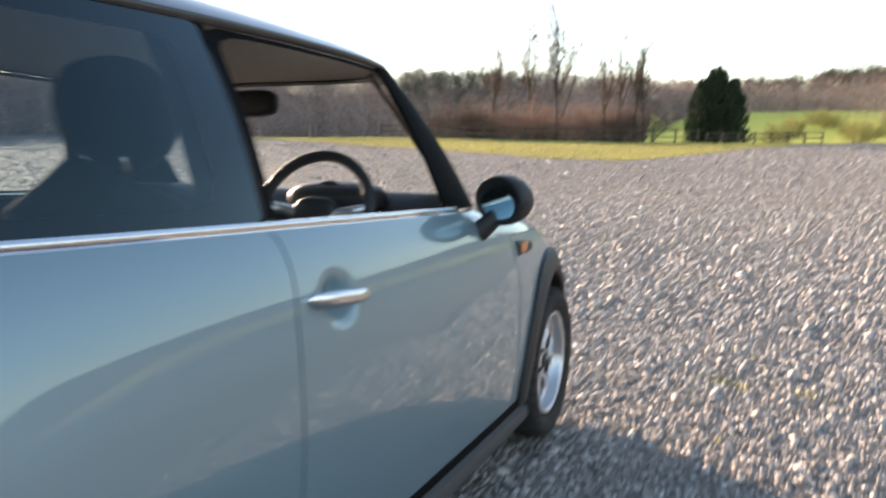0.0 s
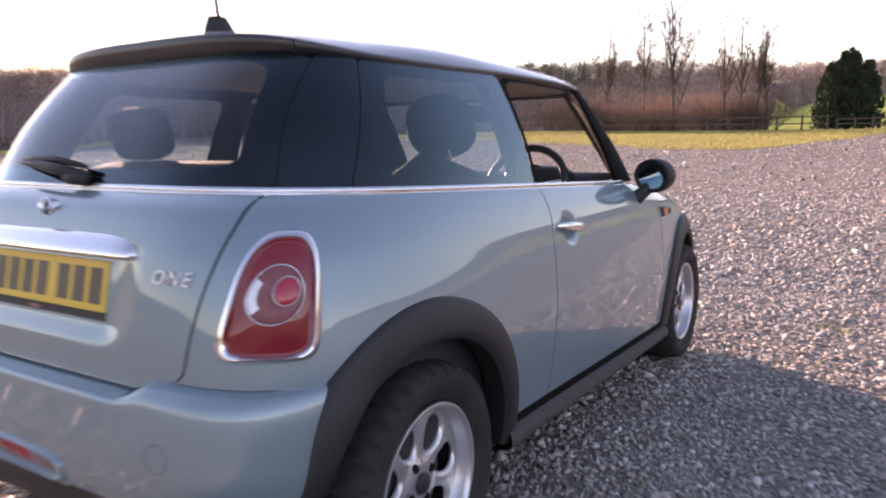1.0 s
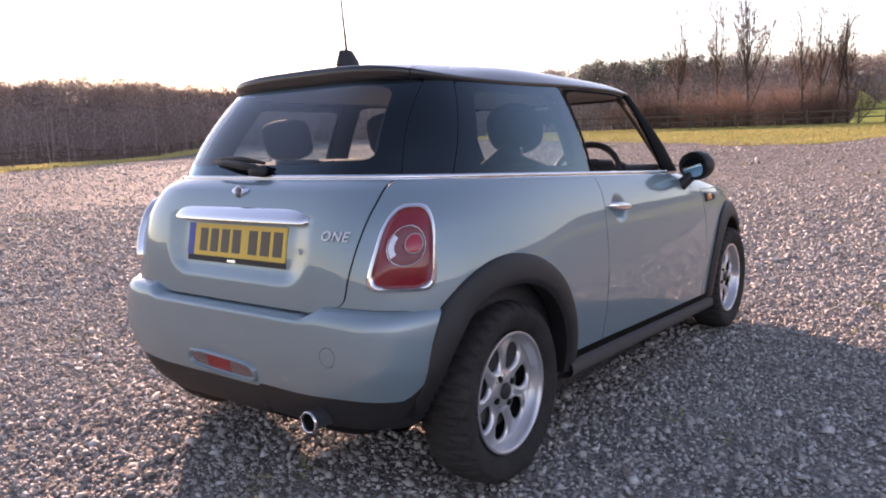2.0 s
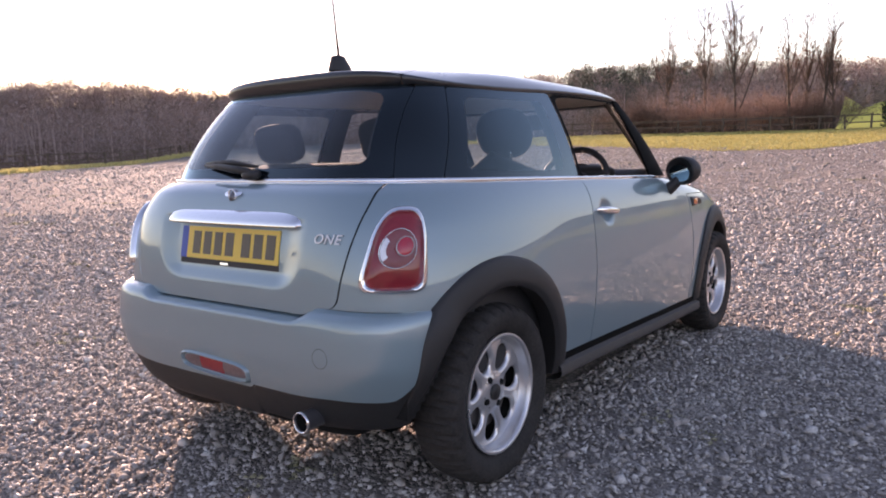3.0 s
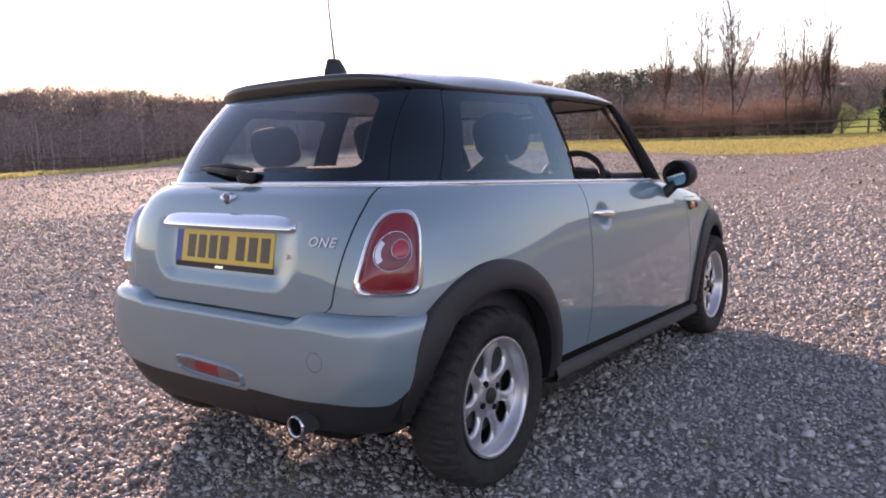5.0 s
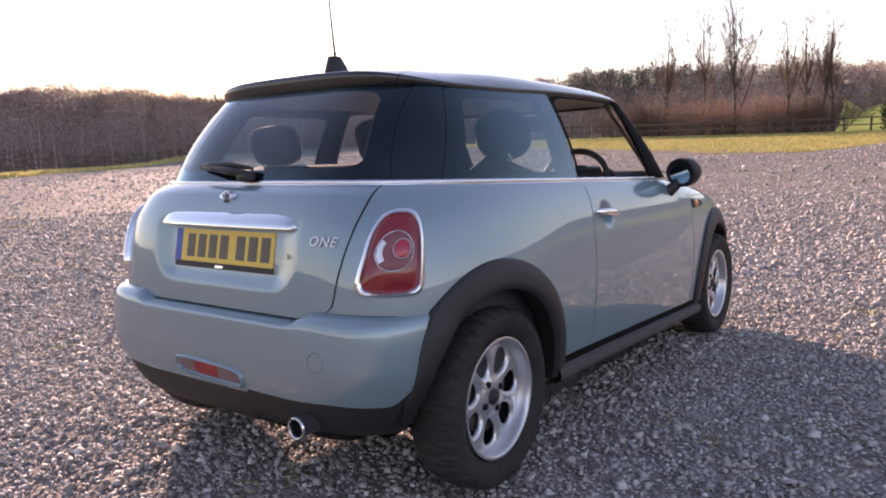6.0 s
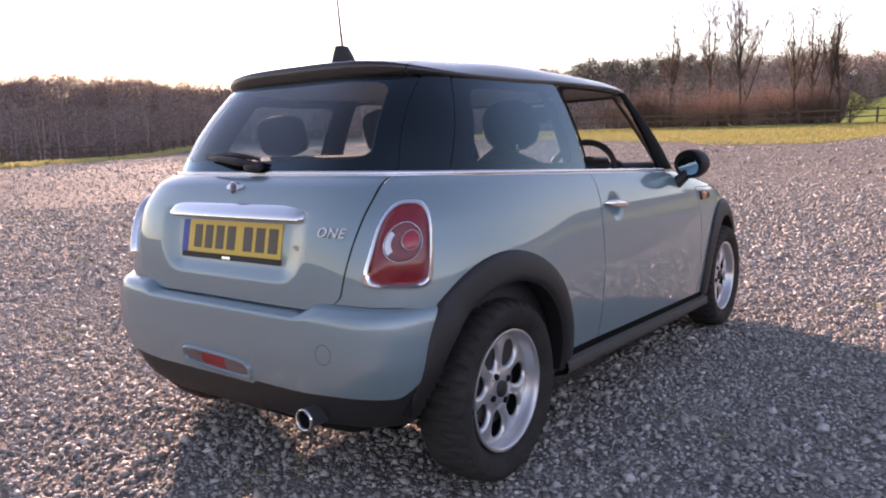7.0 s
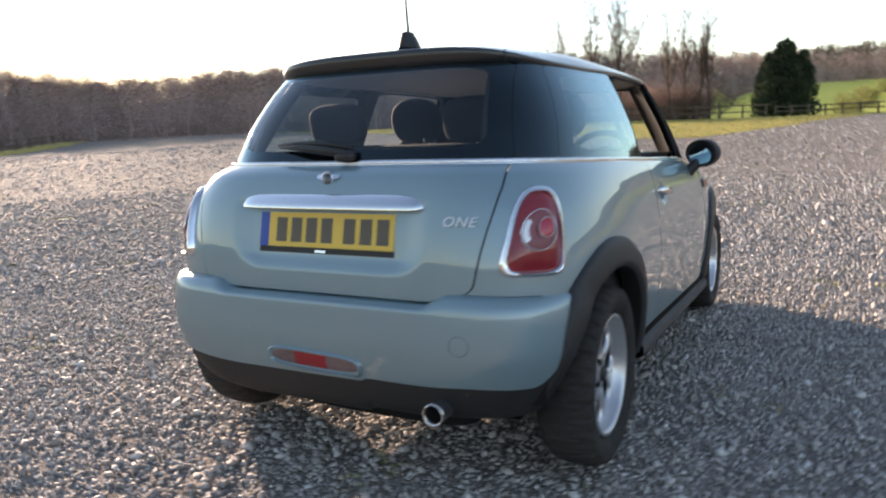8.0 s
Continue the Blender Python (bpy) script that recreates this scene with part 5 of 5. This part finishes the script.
TIMBER = plain("weathered_fence_timber", (0.13, 0.10, 0.075), 0.9, grain=0.5, scale=40.0, vary=0.3, spec=0.2)


def limb(trunk, twigs, rng, p, d, length, r, depth, spread, sides=5, up=0.25, droop=0.0):
    """One limb of a bare tree with its side shoots, twigs at the tips."""
    pts, radii = [p], [r]
    n = 4 if depth > 1 else 3 if depth else 2
    for k in range(n):
        d = (d + Vector((rng.uniform(-1, 1), rng.uniform(-1, 1), rng.uniform(-1, 1))) * (0.05 if depth > 3 else 0.16) + Vector((0, 0, up * 0.3 - droop))).normalized()
        p = p + d * (length / n)
        pts.append(p)
        radii.append(max(0.009, r * (1 - 0.72 * (k + 1) / n)))
    (trunk if depth > 1 else twigs).tube(pts, radii, sides if depth > 1 else 3, cap=False)
    if depth == 0:
        return
    shoots = 6 if depth > 2 else 5
    for k in range(shoots):
        f = lerp(0.28, 1.0, (k + rng.random()) / shoots)
        i = min(n - 1, int(f * n))
        q = pts[i].lerp(pts[i + 1], f * n - i)
        ang = rng.uniform(0, 2 * math.pi)
        side_d = d.orthogonal().normalized()
        side_d.rotate(Matrix.Rotation(ang, 3, d))
        nd = (d + side_d * rng.uniform(0.45, 1.0) * spread).normalized()
        limb(trunk, twigs, rng, q, nd, length * rng.uniform(0.42, 0.62), max(0.010, radii[i] * 0.52), depth - 1, spread, 4, up, droop)


def bare_tree(name, label, at, height, seed, forks=(), r=0.13):
    """A tall leafless tree: one straight leader, and steep side limbs that carry short twigs. forks: (share of the height, lean, bearing) of further leaders."""
    ob = thing(name, label, "tree", "tall bare trees by the fence", (at[0], at[1], rise(*at) - 0.1))
    rng = random.Random(seed)
    trunk, twigs = Soup(), Soup()

    def leader(p, d, length, r0, first, pull=0.22, dense=2.1):
        n = 9
        pts, radii = [p], [r0]
        for k in range(n):
            d = (d + Vector((rng.uniform(-1, 1), rng.uniform(-1, 1), 0)) * 0.06 + Vector((0, 0, pull))).normalized()
            pts.append(pts[-1] + d * (length / n))
            radii.append(max(0.024, r0 * (1 - 0.85 * (k + 1) / n)))
        trunk.tube(pts, radii, 6, cap=False)
        count = int(length * dense)
        for k in range(count):
            f = lerp(first, 0.97, ((k + rng.random()) / count))
            i = min(n - 1, int(f * n))
            q = pts[i].lerp(pts[i + 1], f * n - i)
            t = rng.uniform(0, 2 * math.pi)
            out = rng.uniform(0.40, 0.85)
            nd = Vector((math.cos(t) * out, math.sin(t) * out, 1.0)).normalized()
            bough = length * rng.uniform(0.12, 0.27) * (1.1 - 0.45 * f)
            limb(trunk, twigs, rng, q, nd, bough, max(0.030, radii[i] * 0.42), 2, 0.9, 4, 0.28)
        return pts
    spine = leader(Vector((0, 0, 0)), Vector((rng.uniform(-0.04, 0.04), rng.uniform(-0.04, 0.04), 1)), height, r, 0.30, 0.22, 1.9)
    crown = [(rng.uniform(0.34, 0.62), rng.uniform(0.35, 0.75), rng.uniform(0, 2 * math.pi)) for k in range(3 + len(forks))]
    for f, out, t in list(forks) + crown:
        i = int(f * 9)
        leader(spine[i], Vector((out * math.cos(t), out * math.sin(t), 1)).normalized(), height * (0.93 - f) * rng.uniform(0.72, 1.0), r * (1 - f) * 0.8, 0.15, 0.11, 1.5)
    part("trunk", trunk, BARK, ob)
    part("crown", twigs, TWIG, ob, "leafless russet twigs")
    return ob


def at_bearing(b, r):
    return 2.05 - r * math.sin(radians(b)), r * math.cos(radians(b)) - 1.98


for k, (b, r, h, forks) in enumerate(((19.55, 74, 10.3, ((0.5, 0.15, 0.4),)), (16.9, 73, 10.9, ((0.45, 0.16, 0.5),)), (14.7, 71, 12.2, ((0.35, 0.14, 3.0), (0.5, 0.18, 0.4), (0.22, 0.42, 0.1))), (11.2, 70, 8.9, ((0.4, 0.12, 2.6),)), (10.1, 71, 9.4, ((0.5, 0.15, 0.3),)), (9.15, 70, 9.2, ((0.35, 0.12, 2.9), (0.45, 0.2, 0.2))), (8.4, 70, 8.0, ((0.4, 0.2, 0.6),)))):
    bare_tree("bare_tree", "tall leafless tree with several upswept leaders" if len(forks) > 1 else "tall slim leafless tree with steep twiggy limbs", at_bearing(b, r), h, 10 + k, forks)


def bush(at, size, seed, mat, label):
    ob = thing("bush", label, "bush", "bushes along the fence", (at[0], at[1], rise(*at) - 0.1))
    rng = random.Random(seed)
    wood, twigs = Soup(), Soup()
    for k in range(40):
        t, lean_out = rng.uniform(0, 2 * math.pi), rng.uniform(0.10, 1.5)
        p = Vector((math.cos(t), math.sin(t), 0)) * rng.uniform(0, size * 0.35)
        d = Vector((math.cos(t) * lean_out, math.sin(t) * lean_out, 1)).normalized()
        limb(wood, twigs, rng, p, d, size * rng.uniform(0.45, 0.80) * (1.05 - 0.18 * lean_out), 0.022, 2, 1.15, 3, 0.05)
    part("stem", wood, BARK, ob)
    part("crown", twigs, mat, ob, "dense leafless twigs")


RUST = island_material("orange_brown_twigs", [(0.0, (0.25, 0.145, 0.105)), (0.5, (0.34, 0.205, 0.150)), (1.0, (0.42, 0.27, 0.20))], 0.9, 0.2)
for k in range(15):
    bush(at_bearing(lerp(23.0, 8.6, k / 14) + 0.3 * math.sin(5 * k), 72 + 2.5 * math.sin(3 * k)), 3.6 + 0.8 * math.sin(2.3 * k), 40 + k, RUST if 3 < k < 12 else TWIG, "dense rust-coloured leafless bush behind the fence" if 3 < k < 12 else "dense brown leafless bush behind the fence")

# olive and russet scrub before the field
OLIVE = island_material("olive_scrub_twigs", [(0.0, (0.25, 0.23, 0.08)), (0.5, (0.34, 0.32, 0.11)), (1.0, (0.42, 0.38, 0.16))], 0.9, 0.2)
for k in range(16):
    bush(at_bearing(lerp(-0.6, -11.8, k / 15) + 0.3 * math.sin(4 * k), 74 + 30 * abs(math.sin(2.7 * k))), 2.0 + 0.7 * math.sin(3.1 * k), 80 + k, OLIVE, "straggling olive-brown scrub bush at the field's edge")

# dark conifer of several leaders
ob = thing("conifer", "dense dark green conifer with several ragged leaders", "tree", at=(*at_bearing(3.4, 71), 2.0))
rng = random.Random(7)
s, leaves = Soup(), Soup()
s.tube([(0, 0, 0), (0.05, 0, 3.0), (-0.2, 0.05, 5.8)], [0.28, 0.18, 0.03], 8)
part("trunk", s, BARK, ob)
for k, (dx, dy, top, wide) in enumerate(((-2.05, 0.3, 5.2, 0.62), (-1.60, -0.5, 6.1, 0.62), (-1.05, 0.5, 6.4, 0.62), (-0.5, -0.3, 7.2, 0.66), (0.0, 0.2, 7.5, 0.60), (0.42, -0.6, 6.9, 0.60), (0.5, 0.7, 7.2, 0.60), (1.0, 0.0, 5.6, 0.62), (1.4, -0.4, 6.1, 0.46), (1.75, 0.3, 6.2, 0.42), (2.05, -0.1, 4.9, 0.60), (-0.8, 1.0, 5.6, 0.8), (0.9, -1.1, 5.2, 0.8), (-1.2, -1.1, 4.9, 0.8))):
    # leaders of the clump, each a ragged spire
    for n in range(1150):
        h = rng.random() ** 0.85
        t = rng.uniform(0, 2 * math.pi)
        lobe = 1 + 0.25 * math.sin(3 * t + 5 * h + dx) + 0.22 * math.sin(15 * h + t)
        r = wide * lobe * (1 - h ** 3.0) ** 0.75 * rng.uniform(0.2, 1.5) ** 0.7
        c = Vector((0.95 * dx * (1 - 0.10 * h) + r * math.cos(t), dy + r * math.sin(t), 0.1 + 0.88 * top * h))
        d = Vector((math.cos(t) * 0.6, math.sin(t) * 0.6, rng.uniform(0.2, 1.4))).normalized()
        w = d.cross(Vector((rng.uniform(-1, 1), rng.uniform(-1, 1), rng.uniform(-1, 1)))).normalized()
        ln, wd = rng.uniform(0.16, 0.46), rng.uniform(0.04, 0.10)
        leaves.f.append((leaves.add(c - w * wd), leaves.add(c + w * wd), leaves.add(c + d * ln)))
part("crown", leaves, NEEDLE, ob, "dark green leaf sprays", shade=False)


# woods: leafless trees over the hills, one mass
def woods(name, label, spots, seed, mat, twig_count=70, fine=1.0):
    rng = np.random.default_rng(seed)
    twigs = Soup()
    for x, y, h in spots:
        p = Vector((x, y, rise(x, y) - 0.3))
        lean_x, lean_y = rng.normal(0, 0.3, 2)
        top = p + Vector((lean_x, lean_y, h))
        if rng.random() < 0.2:
            twigs.tube([p, p.lerp(top, 0.4), p.lerp(top, 0.75)], [0.08, 0.05, 0.02], 3, cap=False)
        wide = h * rng.uniform(0.36, 0.54)
        far = math.hypot(x, y) / 105
        for k in range(twig_count):
            f = rng.uniform(0.02, 0.95)
            t, r = rng.uniform(0, 2 * math.pi), wide * math.sqrt(max(0.02, 1 - ((f - 0.52) / 0.50) ** 2)) * rng.uniform(0.0, 1.0) ** 0.6
            c = p.lerp(top, f) + Vector((r * math.cos(t), r * math.sin(t), -0.15 * r))
            d = Vector((math.cos(t) * rng.uniform(0.2, 0.9), math.sin(t) * rng.uniform(0.2, 0.9), rng.uniform(0.05, 0.8)))
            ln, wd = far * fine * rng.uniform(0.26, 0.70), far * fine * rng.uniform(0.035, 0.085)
            sx, sy = -math.sin(t) * wd, math.cos(t) * wd
            i = [twigs.add(c + Vector((-sx, -sy, 0))), twigs.add(c + Vector((sx, sy, 0.02))), twigs.add(c + d * ln)]
            twigs.f.append(tuple(i))
    me = twigs.mesh(name, shade=False)
    me.materials.append(mat)
    return tagged(new(name, me), label, "woodland", kind="stuff")


rng = random.Random(21)
spots, pines, spots_bank = [], [], []
for k in range(2700):
    b = rng.uniform(-15, 76)
    r0 = 80 if b > 8.6 else 128
    r = r0 + lerp(150, 100, smooth(35, 50, b)) * rng.random() ** 1.15
    x, y = at_bearing(b, r)
    dark = 0.5 + 0.5 * math.sin(b * 0.9) * math.sin(r * 0.05 + b * 0.3)
    (pines if (r > 140 and rng.random() < 0.55 * dark ** 3) or (rng.random() < 0.62 and r > 105 and 16.0 + 2 * math.sin(r) < b < 27) or (rng.random() < 0.5 and b < 1.5 and r > 190) else spots).append((x, y, rng.uniform(4.0, 6.6)))
for k in range(1900):
    # the skyline, thickest towards the sun
    b = rng.uniform(-15, 76) if k < 1200 else rng.uniform(36, 76)
    crest = lerp(lerp(200, 265, smooth(9, 5, b)), 165, smooth(34, 50, b))
    (pines if (16.5 < b < 26 and rng.random() < 0.6) or (b < 1 and rng.random() < 0.55) else spots).append((*at_bearing(b, crest + rng.uniform(-22, 4)), rng.uniform(3.8, 5.2) * (1 + 0.22 * math.sin(b * 1.9) * math.sin(b * 0.61 + 1) + 0.15 * math.sin(b * 5.3))))
woods("woodland", "brown leafless winter woodland on the hillside", spots, 5, HAZED_TWIG, 145, 0.77)
woods("woodland", "dark evergreen trees among the hillside woods", pines, 8, HAZED_PINE, 175, 0.82)
for k in range(45):
    # brown trees on the bank beyond the conifer
    spots_bank.append((*at_bearing(rng.uniform(-4.5, -13), rng.uniform(98, 128)), rng.uniform(3.5, 6.0)))
spots = spots_bank
for k in range(1100):
    b = rng.uniform(76, 345)
    x, y = at_bearing(b, rng.uniform(58, 120))
    spots.append((x, y, rng.uniform(5.0, 8.0)))
for k in range(280):
    spots.append((*at_bearing(rng.uniform(-46, -12.5), rng.uniform(66, 92)), rng.uniform(2.6, 4.4)))
woods("woodland", "brown leafless woodland beyond the yard", spots, 6, HAZED_TWIG)


# rough grass beyond the gravel
GRASS = island_material("rough_grass_blades", [(0.0, (0.34, 0.31, 0.11)), (0.5, (0.42, 0.38, 0.13)), (1.0, (0.50, 0.45, 0.18))], 0.9, 0.2)
DRY_GRASS = island_material("dry_grass_tufts", [(0.0, (0.48, 0.42, 0.17)), (0.5, (0.57, 0.50, 0.20)), (1.0, (0.65, 0.57, 0.27))], 0.9, 0.2)
# blades let the low sun through
for m, share in ((GRASS, 0.25), (DRY_GRASS, 0.5)):
    gn = m.node_tree
    thin, both = gn.nodes.new("ShaderNodeBsdfTranslucent"), gn.nodes.new("ShaderNodeMixShader")
    thin.inputs[0].default_value = (0.56, 0.50, 0.21, 1)
    both.inputs[0].default_value = share
    gn.links.new(gn.nodes["Principled BSDF"].outputs[0], both.inputs[1])
    gn.links.new(thin.outputs[0], both.inputs[2])
    gn.links.new(both.outputs[0], gn.nodes["Material Output"].inputs[0])
rng = random.Random(31)
s = Soup()
while len(s.f) < 42000:
    b, r = rng.uniform(-9, 60), rng.uniform(30, 70)
    x, y = at_bearing(b, r)
    edge = y + 0.58 * min(x, -4) - 3.3 * max(0.0, x + 4) - 29.5 + 4 * noise.noise((x * 0.2, y * 0.2, 3))
    if edge < 0 or rng.random() > 0.25 + 0.9 * abs(noise.noise((x * 0.12, y * 0.3, 9))):
        continue
    z = rise(x, y) - 0.02
    for k in range(3):
        t, h = rng.uniform(0, 6.283), rng.uniform(0.04, 0.13)
        w = 0.03 + 0.03 * rng.random()
        c, q = math.cos(t), math.sin(t)
        s.f.append((s.add((x - w * c, y - w * q, z)), s.add((x + w * c, y + w * q, z)), s.add((x + 0.10 * q, y - 0.10 * c, z + h))))
        x, y = x + rng.uniform(-0.12, 0.12), y + rng.uniform(-0.12, 0.12)
me = s.mesh("rough_grass", shade=False)
me.materials.append(GRASS)
tagged(new("rough_grass", me), "rough yellow-green winter grass beyond the gravel", "grass", kind="stuff")
s = Soup()
while len(s.f) < 16000:
    # tufts along the foot of the yard fence
    f = rng.random()
    x, y = lerp(-40, -69, f) + rng.gauss(0.9, 0.8), lerp(8, 47, f) + rng.gauss(-0.6, 0.8)
    if noise.noise((x * 0.5, y * 0.5, 5)) < rng.uniform(-0.5, 0.2):
        continue
    z = rise(x, y) - 0.02
    for k in range(4):
        t, h = rng.uniform(0, 6.283), rng.uniform(0.10, 0.34)
        c, q, w = math.cos(t), math.sin(t), rng.uniform(0.02, 0.04)
        s.f.append((s.add((x - w * c, y - w * q, z)), s.add((x + w * c, y + w * q, z)), s.add((x + 0.12 * q, y - 0.12 * c, z + h))))
        x, y = x + rng.uniform(-0.15, 0.15), y + rng.uniform(-0.15, 0.15)
me = s.mesh("rough_grass", shade=False)
me.materials.append(DRY_GRASS)
tagged(new("rough_grass", me), "pale dry grass tufts along the yard fence", "grass", kind="stuff")


# post and rail fences
def fence(name, label, spots, rails, height):
    ob = thing(name, label, "fence")
    ends = [Vector((x, y, rise(x, y))) for x, y in spots]
    post = Soup()
    post.box((-0.055, -0.055, -0.2), (0.055, 0.055, height))
    me = post.mesh("post", shade=False)
    me.materials.append(TIMBER)
    for k, p in enumerate(ends):
        q = new("post", me)
        q.parent, q.location = ob, p
        q.rotation_euler = (0.03 * math.sin(3 * k), 0.03 * math.cos(5 * k), 0.4 * k)
    for a, b in zip(ends, ends[1:]):
        for f in rails:
            s = Soup()
            d = (b - a).normalized()
            n = Vector((-d.y, d.x, 0)) * 0.02
            lo, hi = Vector((0, 0, height * f - 0.045)), Vector((0, 0, height * f + 0.045))
            i = [s.add(v) for v in (a + lo - n, b + lo - n, b + hi - n, a + hi - n, a + lo + n, b + lo + n, b + hi + n, a + hi + n)]
            for qd in ((0, 1, 2, 3), (7, 6, 5, 4), (0, 4, 5, 1), (3, 2, 6, 7), (0, 3, 7, 4), (1, 5, 6, 2)):
                s.f.append(tuple(i[j] for j in qd))
            part("rail", s, TIMBER, ob, shade=False)
    return ob


fence("paddock_fence", "weathered brown post and rail fence beyond the grass", [at_bearing(lerp(28, 4.6, k / 15), lerp(69, 66, k / 15)) for k in range(16)], (0.45, 0.88), 1.25)
fence("field_fence", "low weathered fence before the green field", [at_bearing(lerp(4.0, -3.4, k / 7), 67) for k in range(8)], (0.5, 0.88), 1.0)
fence("yard_fence", "weathered post and rail fence along the yard", [(lerp(-41, -68, k / 16), lerp(9, 46, k / 16)) for k in range(17)], (0.5, 0.9), 1.15)


# the gable of a far house over the trees
hx, hy = at_bearing(62.0, 172)
house = thing("house", "far brick house whose steep dark gable tops the trees", "house", at=(hx, hy, min(rise(hx, hy), 8.8)))
house.rotation_euler = (0, 0, radians(62))
BRICK = plain("dull_brick", (0.22, 0.12, 0.09), 0.9, grain=0.3, scale=8.0, vary=0.2, spec=0.2)
SLATE = plain("dark_slate", (0.07, 0.065, 0.07), 0.7, grain=0.3, scale=10.0, vary=0.25)
s = Soup()
s.box((-2.6, -4, 0), (2.6, 4, 3.9))
part("wall", s, BRICK, house, shade=False)
s = Soup()
i = [s.add(p) for p in ((-3.0, -4.3, 3.8), (3.0, -4.3, 3.8), (0, -4.3, 6.4), (-3.0, 4.3, 3.8), (3.0, 4.3, 3.8), (0, 4.3, 6.4))]
for q in ((0, 1, 2), (5, 4, 3), (0, 2, 5, 3), (1, 4, 5, 2), (0, 3, 4, 1)):
    s.f.append(tuple(i[k] for k in q))
part("roof", s, SLATE, house, shade=False)

# a long low barn beside it
bx, by_ = at_bearing(54.6, 168)
barn = thing("barn", "far low barn with a long grey roof among the trees", "barn", at=(bx, by_, min(rise(bx, by_), 8.4)))
barn.rotation_euler = (0, 0, radians(50))
s = Soup()
s.box((-9, -4, 0), (9, 4, 3.2))
part("wall", s, BRICK, barn, shade=False)
s = Soup()
i = [s.add(p) for p in ((-9.5, -4.5, 3.1), (9.5, -4.5, 3.1), (-9.5, 0, 5.2), (9.5, 0, 5.2), (-9.5, 4.5, 3.1), (9.5, 4.5, 3.1))]
for q in ((0, 1, 3, 2), (2, 3, 5, 4), (0, 2, 4), (1, 5, 3), (0, 4, 5, 1)):
    s.f.append(tuple(i[k] for k in q))
part("roof", s, plain("grey_sheet_roof", (0.16, 0.16, 0.15), 0.6, grain=0.2, scale=6.0, vary=0.2), barn, shade=False)
